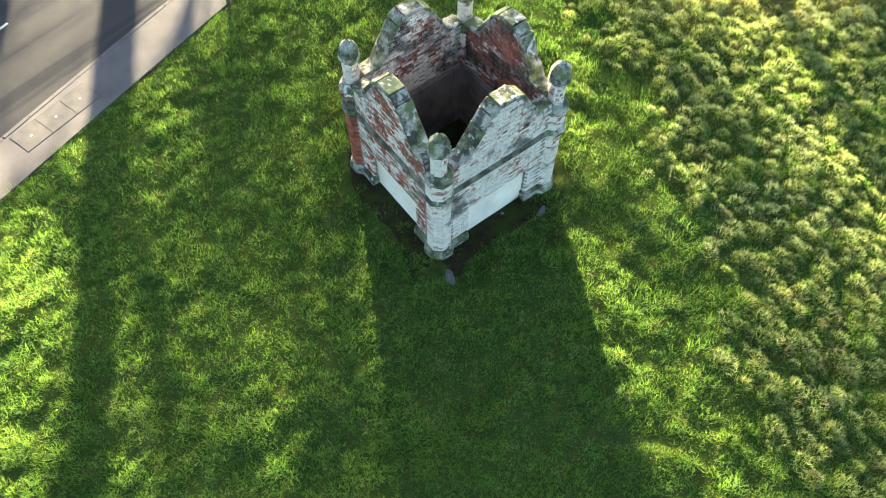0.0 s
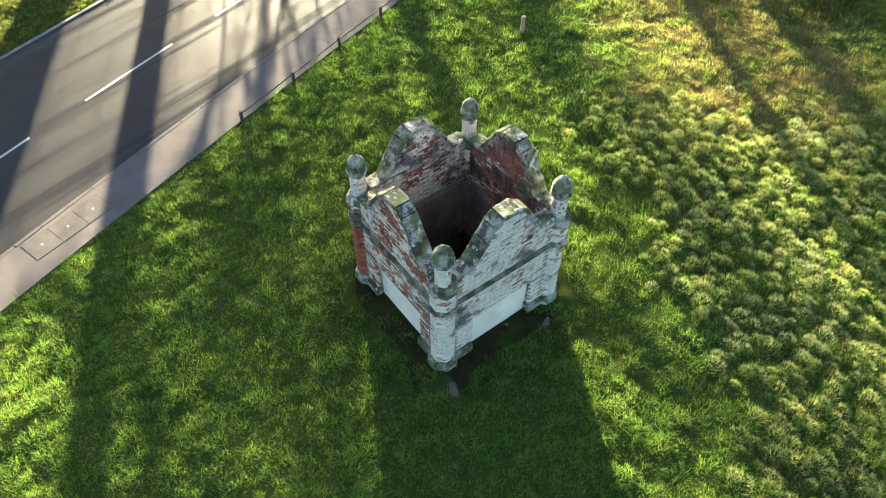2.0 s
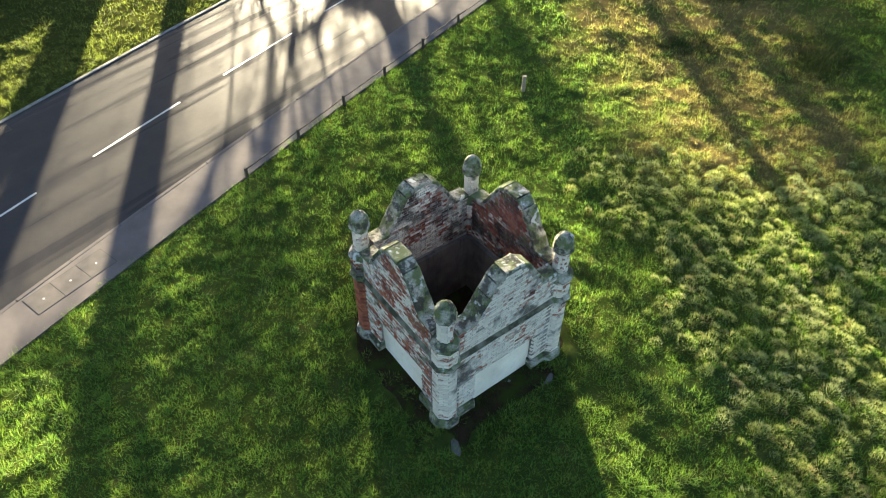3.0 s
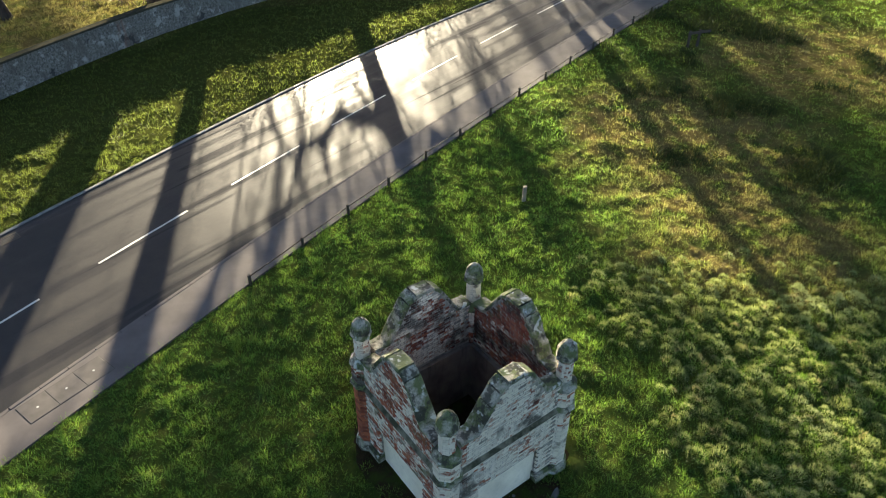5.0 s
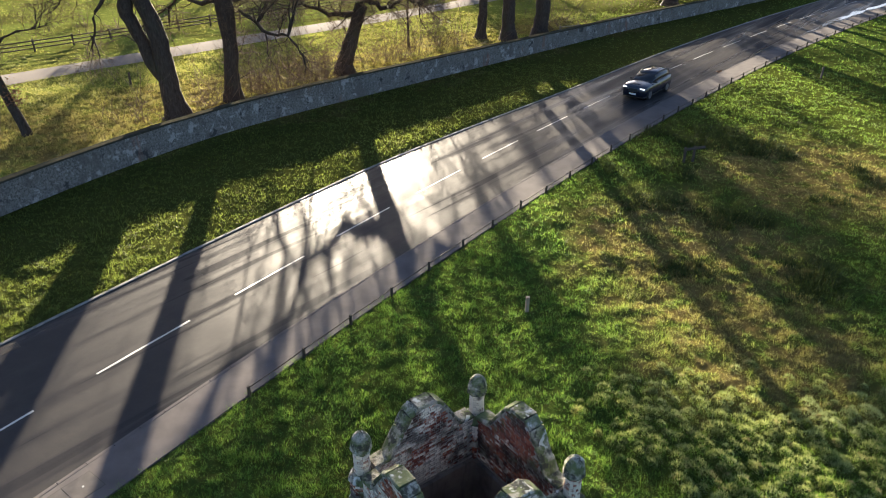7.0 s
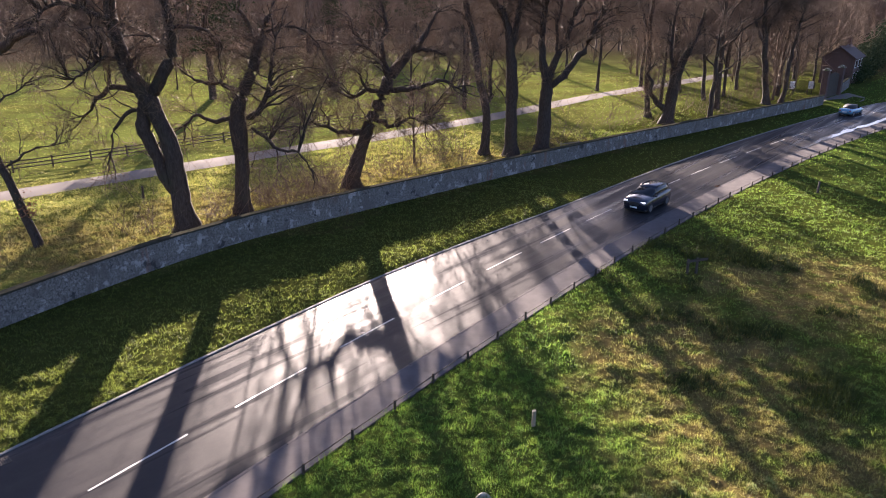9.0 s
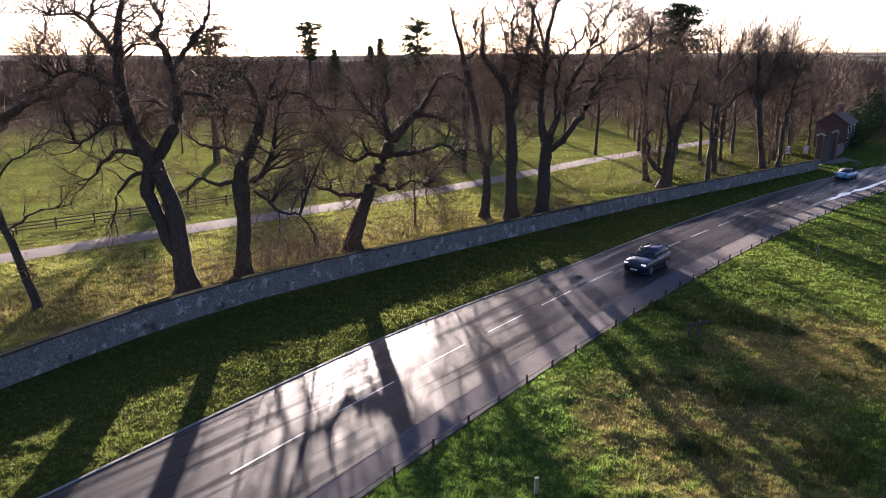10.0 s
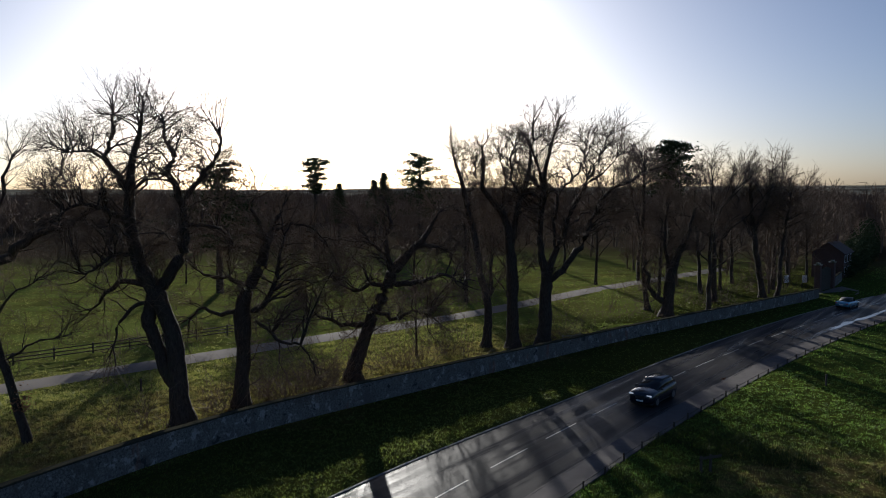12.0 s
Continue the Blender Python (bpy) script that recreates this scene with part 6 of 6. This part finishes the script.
glow_lamp = M.color((0.8, 0.8, 0.8)).m


def loft(bm, stations):
    """Skins closed rings of points, one ring a station along the length."""
    rings = [[bm.verts.new(p) for p in ring] for ring in stations]
    n = len(rings[0])
    for a, b in zip(rings, rings[1:]):
        for i in range(n):
            bm.faces.new((a[i], a[(i + 1) % n], b[(i + 1) % n], b[i]))
    bm.faces.new(rings[0])
    bm.faces.new(rings[-1])


def hull(x, half, low, belt, top, crown):
    """A ring of the body: sill, bulging side, shoulder and a crowned top."""
    right = [(half * 0.80, low), (half * 0.97, low + 0.10), (half, (low + belt) / 2), (half * 0.97, belt - 0.05), (half * 0.90, belt), (half * 0.55, top), (half * 0.2, top + crown)]
    ring = [(x, y, z) for y, z in right] + [(x, -y, z) for y, z in right[::-1]]
    return ring


def wheel(parent, x, y, radius, width):
    bm = bmesh.new()
    m = Matrix.Translation((x, y, radius)) @ Matrix.Rotation(math.pi / 2, 4, "X")
    lathe(bm, [(radius * 0.72, -width / 2), (radius * 0.95, -width / 2), (radius, -width * 0.3), (radius, width * 0.3), (radius * 0.95, width / 2), (radius * 0.72, width / 2)], 26)
    bmesh.ops.transform(bm, matrix=m, verts=bm.verts)
    tyre = part("wheel", bm, tyre_mat, parent, "black rubber tyre", True)
    bm = bmesh.new()
    lathe(bm, [(radius * 0.70, -width * 0.52), (radius * 0.66, -width * 0.40), (radius * 0.66, width * 0.40), (radius * 0.70, width * 0.52)], 26)
    for k in range(5):
        for sgn in (-1, 1):
            box(bm, -0.035, 0.035, 0, radius * 0.68, sgn * width * 0.42 - 0.012, sgn * width * 0.42 + 0.03 * sgn + 0.012, 0, Matrix.Rotation(k * 1.2566, 4, "Z"))
    bmesh.ops.transform(bm, matrix=m, verts=bm.verts)
    part("rim", bm, alloy, tyre, "five-spoke alloy rim")


def suv(m, paint):
    car = thing("car", "dark blue-black estate SUV with lit headlamps on the road", "car", m)
    bm = bmesh.new()
    # length runs along x, front at +x
    loft(bm, [hull(2.33, 0.70, 0.40, 0.80, 0.82, 0.0), hull(2.27, 0.83, 0.30, 0.95, 0.99, 0.01), hull(2.12, 0.90, 0.26, 1.02, 1.07, 0.02), hull(1.8, 0.93, 0.25, 1.07, 1.13, 0.03), hull(1.45, 0.95, 0.25, 1.10, 1.17, 0.04), hull(0.95, 0.955, 0.25, 1.12, 1.19, 0.04), hull(0.0, 0.955, 0.25, 1.13, 1.15, 0.02), hull(-1.2, 0.955, 0.25, 1.17, 1.18, 0.02), hull(-1.9, 0.94, 0.28, 1.18, 1.19, 0.01), hull(-2.22, 0.90, 0.36, 1.16, 1.17, 0.0), hull(-2.34, 0.82, 0.46, 1.06, 1.08, 0.0)])
    part("body", bm, paint, car, smooth=True)
    bm = bmesh.new()

    def roof_ring(x, wb, wt, zb, zt):
        return [(x, wb, zb), (x, (wb + wt) / 2 + 0.02, (zb + zt) / 2), (x, wt, zt), (x, -wt, zt), (x, -(wb + wt) / 2 - 0.02, (zb + zt) / 2), (x, -wb, zb)]
    loft(bm, [roof_ring(1.08, 0.82, 0.76, 1.12, 1.17), roof_ring(0.30, 0.86, 0.66, 1.12, 1.61), roof_ring(-0.3, 0.87, 0.68, 1.13, 1.68), roof_ring(-1.4, 0.87, 0.67, 1.14, 1.66), roof_ring(-1.95, 0.85, 0.64, 1.15, 1.57), roof_ring(-2.24, 0.82, 0.74, 1.14, 1.20)])
    part("glasshouse", bm, dark_glass, car, "dark tinted windows", True)
    bm = bmesh.new()
    loft(bm, [[(x, w, z - 0.03), (x, w * 0.96, z + 0.03), (x, 0, z + 0.055), (x, -w * 0.96, z + 0.03), (x, -w, z - 0.03)] for x, w, z in ((0.26, 0.67, 1.62), (-0.3, 0.70, 1.685), (-1.4, 0.69, 1.67), (-2.06, 0.66, 1.57))])
    part("roof", bm, paint, car, smooth=True)
    for sgn in (-1, 1):
        bm = bmesh.new()
        box(bm, -1.6, 0.15, sgn * 0.66 - 0.025, sgn * 0.66 + 0.025, 1.70, 1.76, 0.012)
        part("roof_rail", bm, trim_mat, car, "black roof rail")
        for x0, x1 in ((0.28, 0.36), (-0.62, -0.54), (-1.55, -1.45)):
            bm = bmesh.new()
            box(bm, x0, x1, sgn * 0.83 - 0.03, sgn * 0.83 + 0.03, 1.12, 1.60, 0, Matrix.Translation((0, sgn * 0.84, 1.12)) @ Matrix.Rotation(sgn * 0.36, 4, "X") @ Matrix.Translation((0, -sgn * 0.84, -1.12)))
            part("pillar", bm, paint, car)
        bm = bmesh.new()
        box(bm, 0.70, 0.90, sgn * 1.0 - 0.11, sgn * 1.0 + 0.11, 1.13, 1.27, 0.04)
        part("mirror", bm, trim_mat, car)
        bm = bmesh.new()
        box(bm, 2.10, 2.30, sgn * 0.68 - 0.20, sgn * 0.68 + 0.17, 0.84, 0.97, 0.03)
        part("headlight", bm, glow_lamp, car, "lit white headlamp")
        bm = bmesh.new()
        box(bm, -2.34, -2.22, sgn * 0.68 - 0.2, sgn * 0.70 + 0.16, 0.92, 1.06, 0.03)
        part("tail_light", bm, tail_glass, car, "red tail lamp")
        for x in (1.42, -1.42):
            wheel(car, x, sgn * 0.85, 0.37, 0.25)
    bm = bmesh.new()
    box(bm, 2.24, 2.37, -0.38, 0.38, 0.64, 0.90, 0.03)
    part("grille", bm, trim_mat, car)
    bm = bmesh.new()
    box(bm, 2.35, 2.385, -0.27, 0.27, 0.44, 0.55)
    part("number_plate", bm, plate_mat, car, "blank pale plate")
    bm = bmesh.new()
    box(bm, -2.2, 2.2, -0.88, 0.88, 0.18, 0.34, 0.05)
    part("underbody", bm, trim_mat, car)
    return car


def convertible(m, paint):
    car = thing("car", "pale metallic blue open-topped car on the road", "car", m)
    bm = bmesh.new()
    loft(bm, [hull(2.10, 0.60, 0.36, 0.58, 0.60, 0.0), hull(1.98, 0.80, 0.24, 0.70, 0.74, 0.01), hull(1.5, 0.88, 0.20, 0.80, 0.86, 0.02), hull(0.8, 0.89, 0.20, 0.88, 0.94, 0.02), hull(0.0, 0.89, 0.20, 0.90, 0.86, 0.0), hull(-0.9, 0.89, 0.20, 0.92, 0.92, 0.01), hull(-1.6, 0.88, 0.22, 0.94, 0.97, 0.02), hull(-2.0, 0.82, 0.30, 0.92, 0.94, 0.01), hull(-2.12, 0.70, 0.40, 0.82, 0.84, 0.0)])
    part("body", bm, paint, car, smooth=True)
    bm = bmesh.new()
    loft(bm, [[(0.85, 0.72, 0.90), (0.83, 0.72, 0.92), (0.83, -0.72, 0.92), (0.85, -0.72, 0.90)], [(0.32, 0.60, 1.34), (0.28, 0.60, 1.34), (0.28, -0.60, 1.34), (0.32, -0.60, 1.34)]])
    part("windscreen", bm, dark_glass, car)
    bm = bmesh.new()
    loft(bm, [[(x, w, 0.88), (x, w * 0.9, z), (x, -w * 0.9, z), (x, -w, 0.88)] for x, w, z in ((0.30, 0.66, 1.36), (-0.3, 0.68, 1.38), (-0.95, 0.66, 1.26), (-1.45, 0.62, 0.96))])
    part("soft_top", bm, trim_mat, car, "black fabric hood", True)
    for sgn in (-1, 1):
        bm = bmesh.new()
        box(bm, -2.13, -2.0, sgn * 0.62 - 0.18, sgn * 0.62 + 0.14, 0.66, 0.80, 0.03)
        part("tail_light", bm, tail_glass, car, "red tail lamp")
        bm = bmesh.new()
        box(bm, 1.84, 2.02, sgn * 0.64 - 0.16, sgn * 0.64 + 0.14, 0.60, 0.72, 0.03)
        part("headlight", bm, lamp_glass, car)
        bm = bmesh.new()
        box(bm, 0.45, 0.62, sgn * 0.94 - 0.09, sgn * 0.94 + 0.09, 0.90, 1.02, 0.03)
        part("mirror", bm, paint, car)
        for x in (1.28, -1.28):
            wheel(car, x, sgn * 0.78, 0.32, 0.22)
    bm = bmesh.new()
    box(bm, -2.15, -2.10, -0.26, 0.26, 0.50, 0.62)
    part("number_plate", bm, plate_mat, car, "blank pale plate")
    bm = bmesh.new()
    box(bm, -1.95, 1.95, -0.80, 0.80, 0.15, 0.30, 0.05)
    part("underbody", bm, trim_mat, car)
    return car


def on_road(s, n, back):
    a, b = Vector(sn(s - 1, float(centre_n(s - 1)))), Vector(sn(s + 1, float(centre_n(s + 1))))
    d = (b - a) * (-1 if back else 1)
    return Matrix.Translation((*sn(s, float(centre_n(s)) + n), 0.0)) @ Matrix.Rotation(math.atan2(d.y, d.x), 4, "Z")


suv(on_road(51.4, 1.75, True), car_paint("midnight_paint", (0.012, 0.018, 0.035)))
convertible(on_road(110.0, -1.5, False), car_paint("sky_blue_paint", (0.20, 0.42, 0.60)))

# ---------------------------------------------------------------- kerb stones and bricks, laid last
kerb_far = thing("kerb_far", "line of pale concrete kerb stones along the verge", "kerb", kind="structure")
kerb_near = thing("kerb_near", "line of low worn kerb stones along the footway", "kerb", kind="structure")
kerb("kerb_stone", 0, 124, lambda s: far_n(s) - 0.15, 0.15, 0.035, 0.915, kerb_far, concrete, "")
kerb("kerb_stone", 0, 110, lambda s: near_n(s) + 0.015, 0.14, 0.055, 0.915, kerb_near, footway_mat, "")


def lay_bricks(wall, k, outer, material, zones, singles):
    """Brick courses on one face of a wall; the topmost few stay single bricks, the rest are one body."""
    r = random.Random(500 + 10 * k + outer)
    turn = Matrix.Rotation(k * math.pi / 2, 4, "Z")
    if outer:
        base = Matrix.Translation((0, -HS - TH, 0))
    else:
        base = Matrix.Translation((0, -HS + TH, 0)) @ Matrix.Rotation(math.pi, 4, "Z")
    made = []
    for z0, z1, inner_half in zones:
        i = 0
        while z0 + (i + 1) * 0.075 <= z1 + 0.001:
            z = z0 + i * 0.075 + 0.0375
            u = -1.45 + (0.0 if i % 2 else 0.056)
            j = 0
            while u < 1.45:
                length = 0.215 if (j + i) % 2 else 0.103
                c = u + length / 2
                u += length + 0.012
                j += 1
                if u > 1.47 or abs(c) < inner_half or gable_top(abs(c) + length / 2) < z + 0.05:
                    continue
                if r.random() < 0.012:
                    continue
                made.append((length, c, z, r.uniform(-0.006, 0.004), r.uniform(-0.012, 0.012)))
            i += 1
    made.sort(key=lambda q: -q[2])
    V, Q, at = [], [], 0
    for q, (length, c, z, out, tilt) in enumerate(made):
        me = brick_mesh(length, material, material.name + str(q % 3))
        m = turn @ base @ Matrix.Translation((c, out, z)) @ Matrix.Rotation(tilt, 4, "Y")
        if q < singles:
            ob = new("brick", me)
            ob.parent = wall
            ob.matrix_local = m
        else:
            V += [m @ v.co for v in me.vertices]
            Q += [[x + at for x in p.vertices] for p in me.polygons]
            at += len(me.vertices)
    me = mesh_np("brickwork", np.array([tuple(v) for v in V]), Q, 4)
    me.materials.append(material)
    ob = new("brickwork", me)
    ob.parent = wall
    tagged(ob, "coursed old brickwork with lime stains", kind="stuff")


for wall, k, outer_mat, inner_mat in BRICK_JOBS:
    near = k in (0, 3)
    lay_bricks(wall, k, 1, outer_mat, [(0.45, 1.40, 0.98), (1.44, 2.45, 0.0), (2.64, 4.5, 0.0)], 150 if near else 0)
    lay_bricks(wall, k, 0, inner_mat, [(2.16, 4.5, 0.0)], 0)
